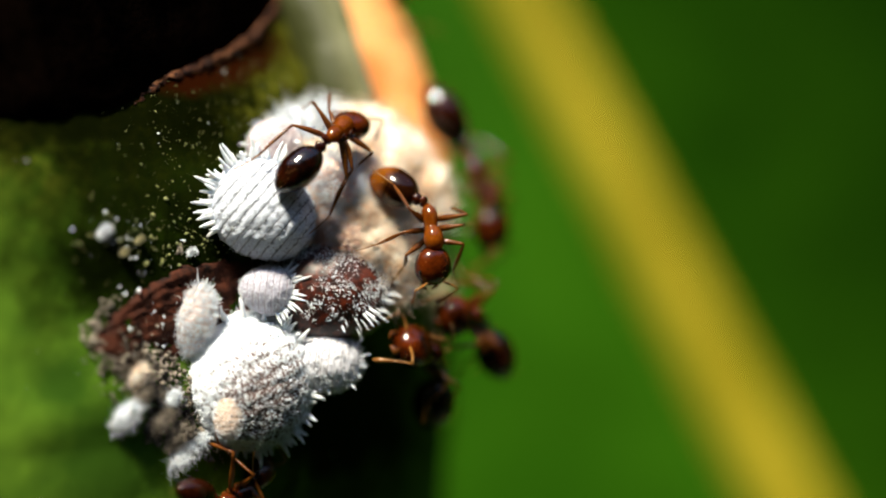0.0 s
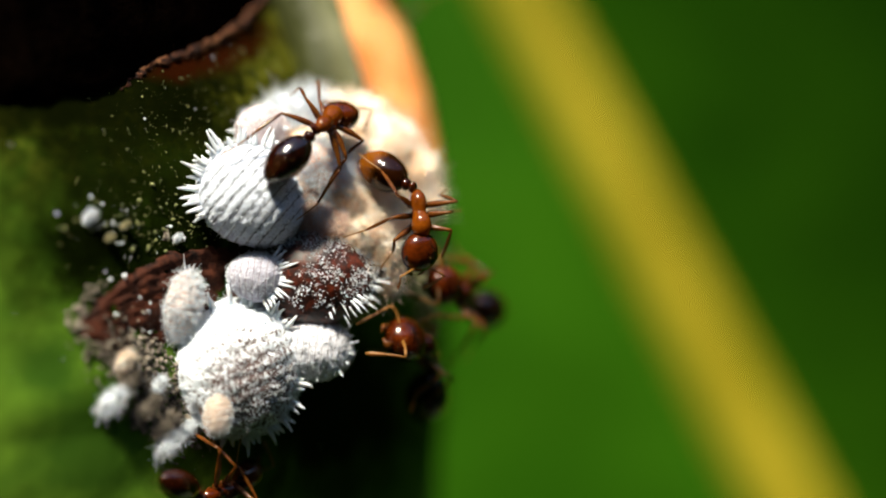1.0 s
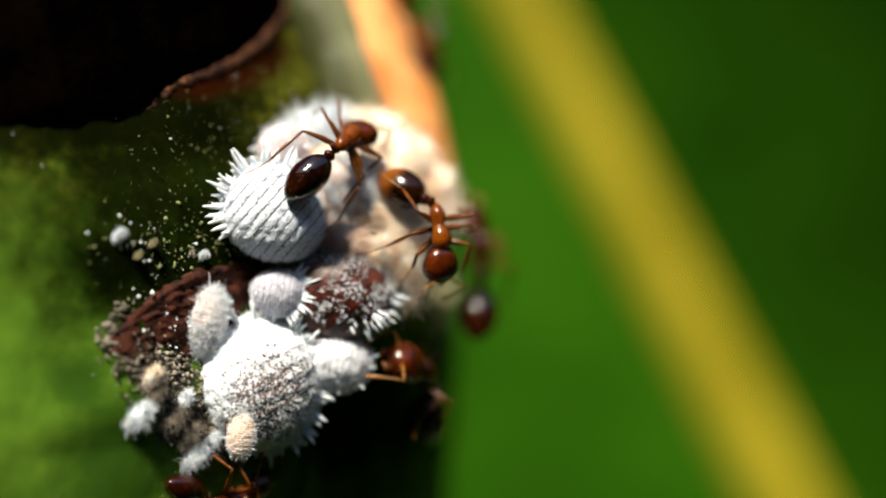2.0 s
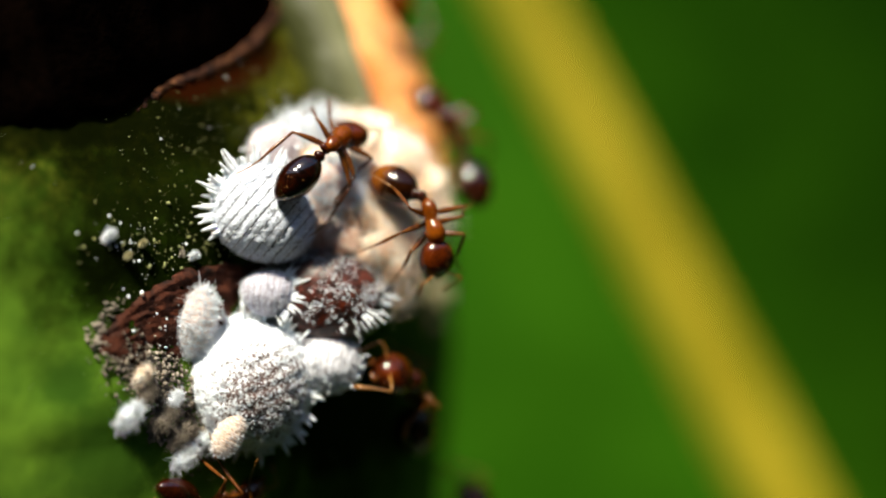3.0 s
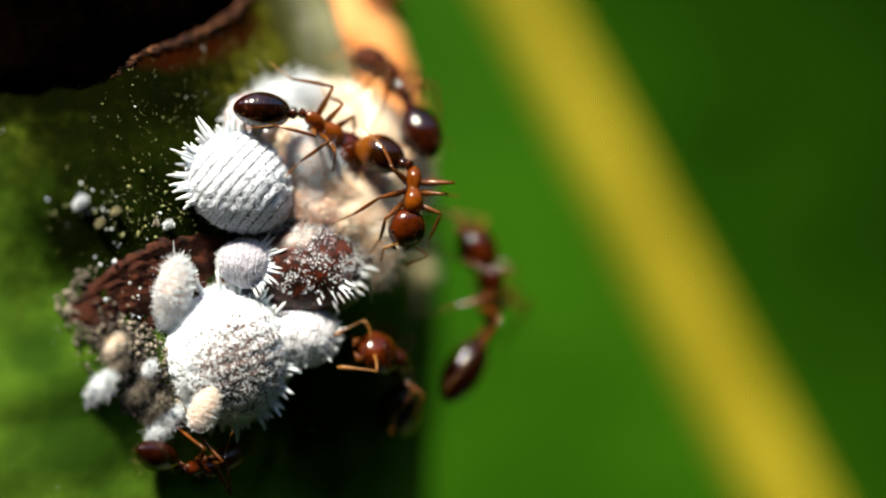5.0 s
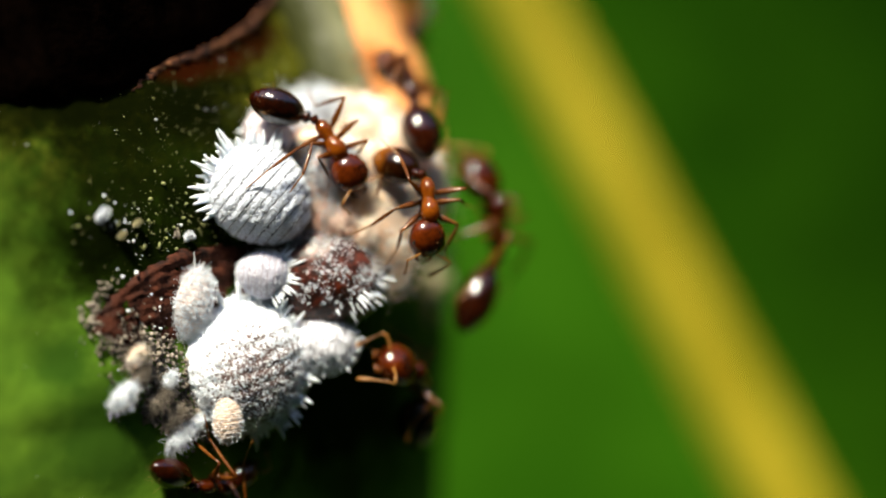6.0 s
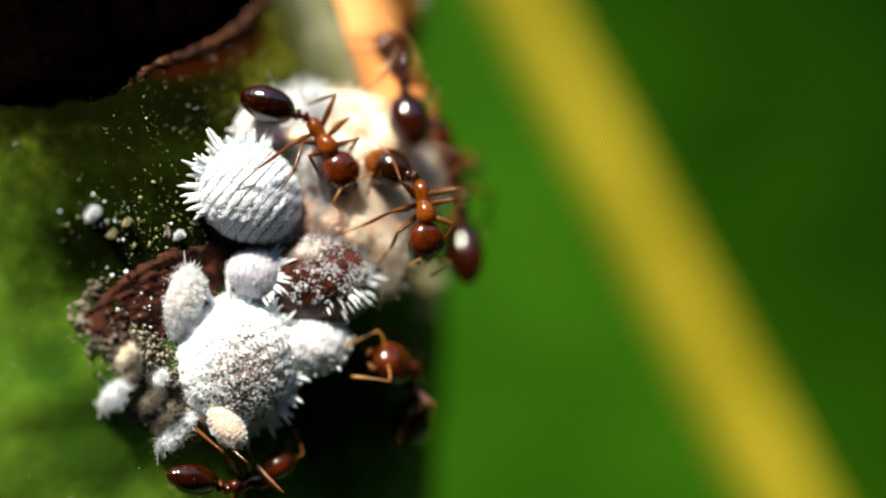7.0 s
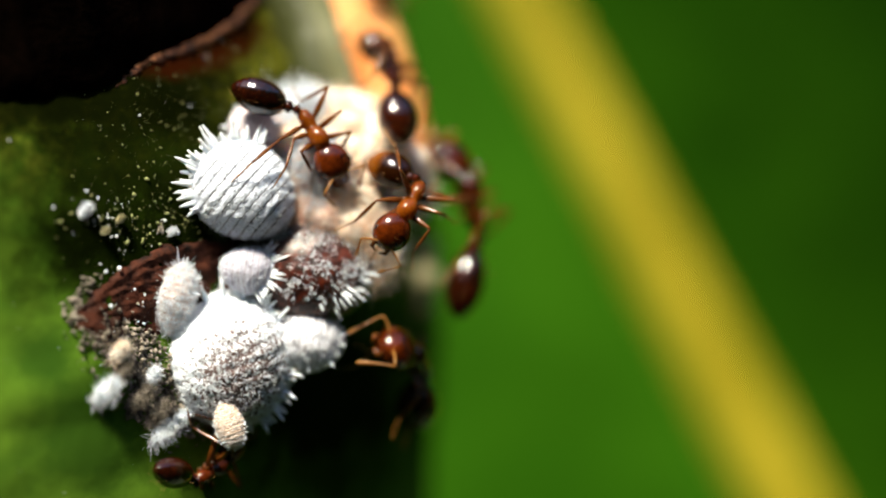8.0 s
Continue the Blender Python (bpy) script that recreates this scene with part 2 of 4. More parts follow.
def worn_wax(name, skin, wax, spot, reach):
    """Wax crust rubbed off round one spot of the back (mm, in the bug's space), down to the dark skin."""
    m = bpy.data.materials.new(name)
    m.use_nodes = True
    n, ln = m.node_tree.nodes, m.node_tree.links
    b = n["Principled BSDF"]
    co = n.new("ShaderNodeTexCoord")
    dist = n.new("ShaderNodeVectorMath")
    dist.operation = "DISTANCE"
    ln.new(co.outputs["Object"], dist.inputs[0])
    dist.inputs[1].default_value = [v * MM for v in spot]
    rng_node = n.new("ShaderNodeMapRange")
    ln.new(dist.outputs["Value"], rng_node.inputs["Value"])
    for key, v in (("From Min", 0.3 * reach * MM), ("From Max", 1.25 * reach * MM), ("To Min", 0.19), ("To Max", -0.10)):
        sock(rng_node, key, v)
    fine = n.new("ShaderNodeTexNoise")
    sock(fine, "Scale", 1.0 / (0.11 * MM))
    sock(fine, "Detail", 5.0)
    sock(fine, "Roughness", 0.65)
    ln.new(co.outputs["Object"], fine.inputs["Vector"])
    add = n.new("ShaderNodeMath")
    ln.new(fine.outputs["Fac"], add.inputs[0])
    ln.new(rng_node.outputs[0], add.inputs[1])
    ramp = n.new("ShaderNodeValToRGB")
    ramp.color_ramp.elements[0].position, ramp.color_ramp.elements[1].position = 0.52, 0.64
    ramp.color_ramp.elements[0].color, ramp.color_ramp.elements[1].color = (*wax, 1), (*skin, 1)
    ln.new(add.outputs[0], ramp.inputs[0])
    ln.new(ramp.outputs[0], b.inputs["Base Color"])
    sock(b, "Roughness", 0.85)
    bp = n.new("ShaderNodeBump")
    bp.invert = True
    sock(bp, "Strength", 0.9)
    sock(bp, "Distance", 0.05 * MM)
    ln.new(add.outputs[0], bp.inputs["Height"])
    ln.new(bp.outputs[0], b.inputs["Normal"])
    return m


M_WORN = worn_wax("worn_white_wax", (0.11, 0.070, 0.065), (0.74, 0.80, 0.87), (0.5, 0.75, 1.7), 1.9)


# ---- building helpers, all in millimetres ----
def V(p):
    return Vector(p) * MM


def place(pos, ahead, up):
    """A pose at pos (mm) with x along ahead and z as near to up as can be."""
    x = Vector(ahead).normalized()
    y = Vector(up).cross(x).normalized()
    z = x.cross(y)
    m = Matrix((x, y, z)).transposed().to_4x4()
    m.translation = V(pos)
    return m


def part(name, bm, mat, parent=None, label="", m=None, smooth=True):
    """One mesh object from a bmesh in millimetres, under parent."""
    me = bpy.data.meshes.new(name)
    bmesh.ops.scale(bm, vec=(MM, MM, MM), verts=bm.verts)
    bm.to_mesh(me)
    bm.free()
    return mesh_part(name, me, mat, parent, label, m, smooth)


def mesh_part(name, me, mat, parent=None, label="", m=None, smooth=True):
    if mat and not me.materials:
        me.materials.append(mat)
    if smooth:
        me.polygons.foreach_set("use_smooth", [True] * len(me.polygons))
    ob = new(name, me)
    ob.parent = parent
    if m is not None:
        ob.matrix_basis = m
    if label:
        ob["label"] = label
    return ob


def base(name, m):
    ob = new(name)
    ob.empty_display_size = 0.0005
    ob.matrix_basis = m
    return ob


def tube(bm, pts, radii, n=8, flat=1.0):
    """A closed tapered tube along pts."""
    pts = [Vector(p) for p in pts]
    rings = []
    ref = None
    for i, p in enumerate(pts):
        d = (pts[min(i + 1, len(pts) - 1)] - pts[max(i - 1, 0)]).normalized()
        if ref is None:
            ref = d.orthogonal().normalized()
        ref = (ref - d * ref.dot(d)).normalized()
        side = d.cross(ref)
        rings.append([bm.verts.new(p + (ref * math.cos(a) * flat + side * math.sin(a)) * radii[i])
                      for a in [2 * math.pi * k / n for k in range(n)]])
    for a, b in zip(rings, rings[1:]):
        for k in range(n):
            bm.faces.new((a[k], a[(k + 1) % n], b[(k + 1) % n], b[k]))
    bm.faces.new(rings[0][::-1])
    bm.faces.new(rings[-1])


def bend(a, b, c, k=6):
    """Points of a soft curve from a by b to c."""
    a, b, c = Vector(a), Vector(b), Vector(c)
    return [a * (1 - t) ** 2 + b * 2 * t * (1 - t) + c * t * t for t in [i / (k - 1) for i in range(k)]]


def ball(bm, centre, radii, turn=None, nu=28, nv=18, shape=None):
    """An ellipsoid; shape(d) gives a factor for each direction d."""
    turn = turn or Matrix.Identity(3)
    c = Vector(centre)
    rows = []
    for j in range(nv + 1):
        th = math.pi * j / nv
        ring = []
        for i in range(nu):
            ph = 2 * math.pi * i / nu
            d = Vector((math.cos(th), math.sin(th) * math.cos(ph), math.sin(th) * math.sin(ph)))
            f = shape(d) if shape else 1.0
            ring.append(c + turn @ Vector((d.x * radii[0] * f, d.y * radii[1] * f, d.z * radii[2] * f)))
            if j in (0, nv):
                break
        rows.append([bm.verts.new(p) for p in ring])
    for j in range(nv):
        a, b = rows[j], rows[j + 1]
        for i in range(nu):
            k = (i + 1) % nu
            if len(a) == 1:
                bm.faces.new((a[0], b[i], b[k]))
            elif len(b) == 1:
                bm.faces.new((a[i], b[0], a[k]))
            else:
                bm.faces.new((a[i], b[i], b[k], a[k]))


ICO = bmesh.new()
bmesh.ops.create_icosphere(ICO, subdivisions=1, radius=1.0)
ICO_V = np.array([v.co[:] for v in ICO.verts])
ICO_F = [[v.index for v in f.verts] for f in ICO.faces]
ICO.free()


def crumbs(name, spots, mat, parent=None, label="", m=None, seed=1, squash=0.6):
    """Many small uneven lumps in one mesh; spots: (point, size)."""
    rng = np.random.default_rng(seed)
    vs, fs = [], []
    for p, s in spots:
        k = len(vs) * 12
        j = ICO_V * (1 + rng.uniform(-0.5, 0.45, (12, 1))) * s * rng.uniform(squash, 1.2, (1, 3))
        vs.append(j + np.array(p))
        fs += [[a + k for a in f] for f in ICO_F]
    me = bpy.data.meshes.new(name)
    me.from_pydata((np.concatenate(vs) * MM).tolist(), [], fs)
    ob = mesh_part(name, me, mat, parent, label, m)
    ob["kind"] = "stuff"
    return ob


def fluff(name, roots, mat, parent=None, label="", m=None, seed=1, long=0.3, thick=0.012, curl=0.5):
    """Fine curled threads in one mesh; roots: (point, direction)."""
    rng = np.random.default_rng(seed)
    vs, fs = [], []
    for p, d in roots:
        d = Vector(d).normalized()
        L = long * rng.uniform(0.4, 1.3)
        c = Vector(rng.normal(0, curl, 3)) * L
        pts = [Vector(p) + d * L * t + c * t * t for t in (0, 0.35, 0.7, 1.0)]
        s = d.orthogonal().normalized()
        q = d.cross(s)
        k = len(vs)
        for i, pt in enumerate(pts):
            r = thick * (1 - 0.25 * i)
            vs += [(pt + s * r)[:], (pt - s * r * 0.5 + q * r * 0.87)[:], (pt - s * r * 0.5 - q * r * 0.87)[:]]
        for i in range(3):
            for e in range(3):
                a, b = k + 3 * i + e, k + 3 * i + (e + 1) % 3
                fs.append([a, b, b + 3, a + 3])
    me = bpy.data.meshes.new(name)
    me.from_pydata([[c * MM for c in v] for v in vs], [], fs)
    ob = mesh_part(name, me, mat, parent, label, m)
    ob["kind"] = "stuff"
    return ob


# ---- the stem: a thick upright green stem that narrows upward ----
AXIS_X, AXIS_Y = -21.85, 15.2


def stem_radius(z):
    k = max(z - 0.5, 0.0)
    low = min(max((-3.0 - z) / 4.0, 0.0), 1.0)
    return 22.0 - 0.36 * k * k / (k + 1.2) - 0.3 * low * low * (3 - 2 * low) + 0.25 * noise.noise((z * 0.25, 3.1, 0))


def stem_bump(x, z):
    return 0.16 * noise.noise((x * 0.7, z * 0.7, 1.5)) + 0.05 * noise.noise((x * 2.5, z * 2.5, 7.0))


def stem_y(x, z):
    r = stem_radius(z) + stem_bump(x, z)
    return AXIS_Y - math.sqrt(max(r * r - (x - AXIS_X) ** 2, 0.0))


def stem_normal(x, z):
    e = 0.05
    return Vector(((stem_y(x + e, z) - stem_y(x - e, z)) / (2 * e), -1.0, (stem_y(x, z + e) - stem_y(x, z - e)) / (2 * e))).normalized()


def on_stem(x, z, out=0.0):
    return Vector((x, stem_y(x, z), z)) + stem_normal(x, z) * out


def build_stem():
    stem = base("plant_stem", Matrix.Identity(4))
    tagged(stem, "thick mottled green plant stem with wax specks and a brown scar", "stem")
    bm = bmesh.new()
    nz, na = 150, 340
    rings = []
    for j in range(nz + 1):
        z = -26 + 52 * j / nz
        ring = []
        for i in range(na):
            a = 2 * math.pi * i / na
            r = stem_radius(z)
            x = AXIS_X + r * math.cos(a)
            r += stem_bump(x, z)
            ring.append(bm.verts.new((AXIS_X + r * math.cos(a), AXIS_Y + r * math.sin(a), z)))
        rings.append(ring)
    for a, b in zip(rings, rings[1:]):
        for i in range(na):
            bm.faces.new((a[i], a[(i + 1) % na], b[(i + 1) % na], b[i]))
    bm.faces.new(rings[0][::-1])
    bm.faces.new(rings[-1])
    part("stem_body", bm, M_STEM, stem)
    # dry husk: a shelf of dead tissue that juts out over the upper stem
    edge = [(-19.5, 3.2), (-15.0, 3.4), (-11.25, 3.75), (-9.86, 3.86), (-9.15, 4.0), (-8.57, 4.28), (-8.0, 5.02), (-7.29, 5.53), (-6.54, 6.14), (-6.04, 6.79), (-5.67, 7.46), (-5.49, 8.01), (-5.55, 10.2)]
    fine = []
    for (x0, z0), (x1, z1) in zip(edge, edge[1:]):
        for k in range(8):
            t = k / 8
            fine.append((x0 + (x1 - x0) * t, z0 + (z1 - z0) * t))
    bm = bmesh.new()
    grid = []
    nv = 14
    for i, (x, z) in enumerate(fine):
        z += min(1.0, max(0.0, (-8.6 - x) / 1.2)) * (0.30 * noise.noise((x * 0.9, 0, 6)) + 0.16 * noise.noise((x * 3.1, 4, 1)) - 0.15)
        root = on_stem(x, z, 0.04)
        jut = (0.40 + 0.75 / (1 + math.exp(-(x + 10.0) / 0.4))) * min(1.0, max(0.12, (-4.9 - x) / 0.9))
        row = []
        for j in range(nv + 1):
            v = j / nv
            w = noise.noise((x * 0.8, v * 4, 2.0)) * 0.25 * v
            row.append(root + Vector((-0.75 * v, -jut * math.sin(v * 1.5) + w, 4.4 * v ** 2.5 + w)))
        grid.append(row)
    lower = [[bm.verts.new(p) for p in r] for r in grid]
    upper = [[bm.verts.new(p + Vector((0, 0.25, 0.55))) for p in r] for r in grid]
    for i in range(len(fine) - 1):
        for j in range(nv):
            bm.faces.new((lower[i][j], lower[i][j + 1], lower[i + 1][j + 1], lower[i + 1][j]))
            bm.faces.new((upper[i][j], upper[i + 1][j], upper[i + 1][j + 1], upper[i][j + 1]))
        bm.faces.new((lower[i][nv], upper[i][nv], upper[i + 1][nv], lower[i + 1][nv]))
    for i in (0, len(fine) - 1):
        for j in range(nv):
            q = (lower[i][j], upper[i][j], upper[i][j + 1], lower[i][j + 1])
            bm.faces.new(q if i == 0 else q[::-1])
    part("dry_husk", bm, M_HUSK, stem, "dry husk jutting out over the stem, near-black with its hollow's shade")
    bm = bmesh.new()
    pts, rad = [], []
    for i, (x, z) in enumerate(fine):
        if x < -8.6:
            continue
        for k in range(3):
            f = i + k / 3
            x1, z1 = fine[min(i + 1, len(fine) - 1)]
            pts.append(on_stem(x + (x1 - x) * k / 3 + 0.06, z + (z1 - z) * k / 3 - 0.10, 0.0))
            rad.append(0.13 + 0.05 * noise.noise((f * 0.35, 0, 0)) + 0.09 * noise.noise((f * 1.3, 5, 0)) - 0.11 * max(0.0, 1 - (x + 8.6) / 1.0))
    tube(bm, pts, rad, 20)
    for v in bm.verts:
        v.co += v.co.normalized() * (0.10 * noise.noise(v.co * 3.0) + 0.10 * noise.noise(v.co * 9.0))
    part("husk_rim", bm, M_RIM, stem, "rough reddish brown corky rim")
    # brown scar: sunken dead patch with a pale swollen lip
    bm = bmesh.new()
    cx, cz, rx, rz = -7.05, -1.25, 1.95, 1.35
    rows = []
    for j in range(31):
        q = j / 30
        ring = []
        for i in range(128):
            a = 2 * math.pi * i / 128
            k = q * (1 + 0.10 * math.sin(2 * a + 0.6) + 0.10 * noise.noise((math.cos(a) * 2, math.sin(a) * 2, 4)) + 0.07 * noise.noise((math.cos(a) * 6, math.sin(a) * 6, 8)) + 0.04 * noise.noise((math.cos(a) * 15, math.sin(a) * 15, 3)))
            x, z = cx + rx * k * math.cos(a), cz + rz * k * math.sin(a) + 0.28 * rx * k * math.cos(a)
            h = 0.05 + 0.10 * noise.noise((x * 1.6, z * 1.6, 9)) + 0.07 * noise.noise((x * 4.5, z * 4.5, 2)) + 0.04 * noise.noise((x * 10, z * 10, 5)) + 0.03 * math.exp(-((q - 0.80) / 0.10) ** 2) - 0.12 * max(0.0, (q - 0.7) / 0.27) ** 2
            ring.append(bm.verts.new(on_stem(x, z, h if q < 0.97 else -0.15)))
        rows.append(ring)
    for a, b in zip(rows, rows[1:]):
        for i in range(128):
            bm.faces.new((a[i], a[(i + 1) % 128], b[(i + 1) % 128], b[i]))
    bm.faces.new(rows[0][::-1])
    bmesh.ops.recalc_face_normals(bm, faces=bm.faces)
    part("scar", bm, M_SCAR, stem, "sunken reddish brown scar")
    return stem


stem = build_stem()

# peach shoot that rises beside the stem
bm = bmesh.new()
tube(bm, bend((-1.23, 8.7, 1.955), (-1.68, 8.7, 5.45), (-5.1, 8.7, 11.64), 14), [1.2, 1.3, 1.35, 1.4, 1.45, 1.5, 1.55, 1.6, 1.62, 1.62, 1.62, 1.6, 1.6, 1.6], 32)
for v in bm.verts:
    v.co += Vector((noise.noise(v.co * 0.8), noise.noise(v.co * 0.8 + Vector((5, 0, 0))), 0)) * 0.15
shoot = base("young_shoot", Matrix.Identity(4))
part("stalk", bm, M_SHOOT, shoot)
bm = bmesh.new()
tube(bm, bend((-2.98, 4.6, 3.60), (-3.71, 4.8, 6.16), (-5.56, 5.4, 10.9), 14), [0.6, 0.8, 0.9, 1.0, 1.05, 1.05, 1.05, 1.05, 1.05, 1.05, 1.05, 1.05, 1.05, 1.05], 24)
for v in bm.verts:
    v.co += Vector((noise.noise(v.co * 0.9), noise.noise(v.co * 0.9 + Vector((5, 0, 0))), 0)) * 0.2
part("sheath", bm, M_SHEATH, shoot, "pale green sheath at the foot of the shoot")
tagged(shoot, "smooth peach orange young shoot beside the green stem", "shoot")



# ---- the leaf behind, far out of focus ----
def build_leaf():
    a, b = Vector((8.051, 90.0, 25.182)), Vector((34.718, 90.0, -25.182))
    along = (b - a).normalized()
    across = Vector((along.z, 0, -along.x))
    if across.x < 0:
        across = -across
    leaf = base("large_leaf", Matrix.Identity(4))
    tagged(leaf, "large green leaf with a thick yellow midrib", "leaf")
    mid = (a + b) / 2
    for sgn, wide, tilt, curl in ((-1, 110, -0.42, 0.0), (1, 44, -0.80, -0.017)):
        bm = bmesh.new()
        rows = []
        for j in range(41):
            s = -140 + 280 * j / 40
            row = []
            for i in range(41):
                w = sgn * wide * i / 40
                rip = 0.6 * math.sin(s * 0.35 + abs(w) * 0.25) + 3.0 * noise.noise((s * 0.02, w * 0.02, 5))
                depth = tilt * abs(w) + curl * w * w + rip * min(abs(w) / 12, 1)
                row.append(bm.verts.new(mid + along * s + across * w + Vector((0, depth, 0))))
            rows.append(row)
        for r, q in zip(rows, rows[1:]):
            for i in range(40):
                f = (r[i], r[i + 1], q[i + 1], q[i])
                bm.faces.new(f if sgn > 0 else f[::-1])
        part("blade", bm, M_BLADE, leaf)
    bm = bmesh.new()
    n = 24
    pts = [mid + along * (-140 + 280 * k / n) + Vector((0, 0.6, 0)) for k in range(n + 1)]
    tube(bm, pts, [2.1 + 3.6 * k / n for k in range(n + 1)], 24)
    part("midrib", bm, M_MIDRIB, leaf, "thick yellow midrib")


build_leaf()


# ---- dark foliage all round, open to the sky above ----
def build_backdrop():
    bm = bmesh.new()
    rings = []
    for j in range(13):
        ring = []
        for i in range(72):
            a = 2 * math.pi * i / 72
            r = 450 + 25 * noise.noise((math.cos(a) * 4, math.sin(a) * 4, j * 0.5))
            ring.append(bm.verts.new((r * math.cos(a), r * math.sin(a), -400 + 62 * j)))
        rings.append(ring)
    for a, b in zip(rings, rings[1:]):
        for i in range(72):
            bm.faces.new((a[(i + 1) % 72], a[i], b[i], b[(i + 1) % 72]))
    bm.faces.new(rings[0])
    wall = part("backdrop", bm, M_FOLIAGE)
    tagged(wall, "dark green foliage all round the plant", "foliage", kind="structure")


build_backdrop()


# ---- mealybugs ----
def filament_mesh(k):
    bm = bmesh.new()
    tube(bm, bend((0, 0, 0), (0.5, 0.05 * (k - 1), 0.03 * k), (1, -0.05 * (k - 1), 0.01 * k), 6), [0.11, 0.105, 0.09, 0.075, 0.055, 0.025], 6)
    for v in bm.verts:
        v.co += Vector((0, noise.noise(v.co * 9 + Vector((k, 0, 0))), noise.noise(v.co * 9 + Vector((0, k, 3))))) * 0.022
    me = bpy.data.meshes.new("filament")
    bm.to_mesh(me)
    bm.free()
    me.materials.append(M_WAX)
    return me


FILAMENTS = [filament_mesh(k) for k in range(3)]


def mealybug(pos, ahead, up, length, width, height, mat, label, seed, threads=30, thread=0.35, tail=2.0, grains=500,
             grain_mat=None, name="mealybug", seglen=0.3, grain=0.022, arc=(0, 360), ridge=0.016, stout=1.0, fuzz=1600, fuzz_long=0.07):
    """A waxy segmented bug on its belly, head along ahead, fringed by wax filaments."""
    rng = np.random.default_rng(seed)
    bug = base(name, place(pos, ahead, up))
    tagged(bug, label, "mealybug", group="mealybugs on the stem")
    bm = bmesh.new()
    a, b, c = length / 2, width / 2, height

    def form(d):
        x = d.x * a
        s = (x / seglen) % 1.0
        groove = math.exp(-(min(s, 1 - s) / 0.10) ** 2)
        edge = max(0.0, 1 - abs(d.x) ** 4)
        lump = noise.noise((d.x * a * 4, d.y * b * 4, d.z * c * 4 + seed)) * 0.035 + noise.noise((d.x * a * 11, d.y * b * 11, d.z * c * 11 + seed)) * 0.025
        scallop = 0.35 * ridge * math.cos(s * 2 * math.pi) * (1 - abs(d.z))
        return 1 - ridge * groove * edge + lump - scallop

    ball(bm, (0, 0, 0), (a, b, c), nu=84, nv=90, shape=form)
    for v in bm.verts:
        if v.co.z < 0:
            v.co.z *= 0.35
        v.co.y *= 1 - 0.12 * v.co.x / a
    part("body", bm, mat, bug)
    arc0, arc1 = arc
    for k in range(threads):
        t = radians(arc0 + (arc1 - arc0) * (k + 0.5) / threads + rng.uniform(-6, 6))
        rear = max(0.0, -math.cos(t))
        p = Vector((a * math.cos(t) * 0.93, b * math.sin(t) * 0.93 * (1 - 0.12 * math.cos(t)), 0.30 * c))
        d = Vector((math.cos(t) * b, math.sin(t) * a, rng.uniform(0.05, 0.55) * a)).normalized()
        L = thread * (1 + (tail - 1) * rear ** 4) * rng.uniform(0.45, 1.2)
        q = d.to_track_quat("X", "Z")
        w = 0.95 * stout * thread ** 0.4
        m = Matrix.LocRotScale(V(p), q, (L * MM, w * MM, w * MM))
        mesh_part("filament", FILAMENTS[k % 3], None, bug, m=m)
    spots, hairs = [], []
    for _ in range(grains):
        ph, cz = rng.uniform(0, 2 * math.pi), rng.uniform(0.05, 1.0)
        rr = math.sqrt(1 - cz * cz)
        d = Vector((rr * math.cos(ph), rr * math.sin(ph), cz))
        f = form(d) * 0.995
        p = (d.x * a * f, d.y * b * f * (1 - 0.12 * d.x), d.z * c * f)
        spots.append((p, grain * rng.uniform(0.35, 1.2) ** 1.5))
    for _ in range(fuzz):
        ph, cz = rng.uniform(0, 2 * math.pi), rng.uniform(0.0, 1.0)
        rr = math.sqrt(1 - cz * cz)
        d = Vector((rr * math.cos(ph), rr * math.sin(ph), cz))
        f = form(d) * 0.99
        hairs.append(((d.x * a * f, d.y * b * f * (1 - 0.12 * d.x), d.z * c * f), Vector((d.x / a, d.y / b, d.z / c)) + Vector(rng.normal(0, 0.35, 3))))
    if hairs:
        fluff("wax_fuzz", hairs, M_WAX, bug, seed=seed, long=fuzz_long, thick=0.008)
    if spots:
        crumbs("wax_crust", spots, grain_mat or M_WAX, bug, seed=seed)
    return bug


M_LILAC = material("lilac_skin", (0.36, 0.28, 0.30), (0.60, 0.54, 0.57), 0.5, 0.8, 0.4, sub=0.2)
SEG_BLUE = segmented("bluish_waxed_back", 0.25, (0.09, 0.085, 0.11), (0.59, 0.65, 0.76), 0.14)
SEG_WHITE = segmented("fine_lined_white_back", 0.17, (0.14, 0.12, 0.15), (0.62, 0.63, 0.69), 0.10)
SEG_NYMPH = segmented("pale_waxed_back", 0.17, (0.22, 0.18, 0.21), (0.43, 0.43, 0.52), 0.12)
SEG_PINK = segmented("pinkish_waxed_back", 0.20, (0.66, 0.44, 0.35), (0.76, 0.64, 0.60), 0.2)
SEG_TAN = segmented("tan_segmented_back", 0.13, (0.44, 0.29, 0.20), (0.58, 0.46, 0.38), 0.2)

# upper mealybug, tail to the upper left
mealybug((-5.14, -0.25, 1.40), (0.72, 0.10, -0.62), (0.36, -0.92, -0.10), 3.0, 2.65, 1.25, SEG_BLUE,
         "white mealybug with grey segment lines and long wax filaments", 11, 34, 0.50, 1.3, 1000, seglen=0.25, grain=0.024, stout=0.92, arc=(112, 246))
# large mottled one below
mealybug((-5.68, 0.4, -3.26), (0.25, 0.10, -0.9), (-0.08, -0.95, 0.25), 3.85, 3.85, 1.95, M_WORN,
         "large mottled white and grey mealybug crusted with wax", 12, 60, 0.48, 1.4, 4600, seglen=0.36, grain=0.025, ridge=0.012, fuzz=5600, fuzz_long=0.12)
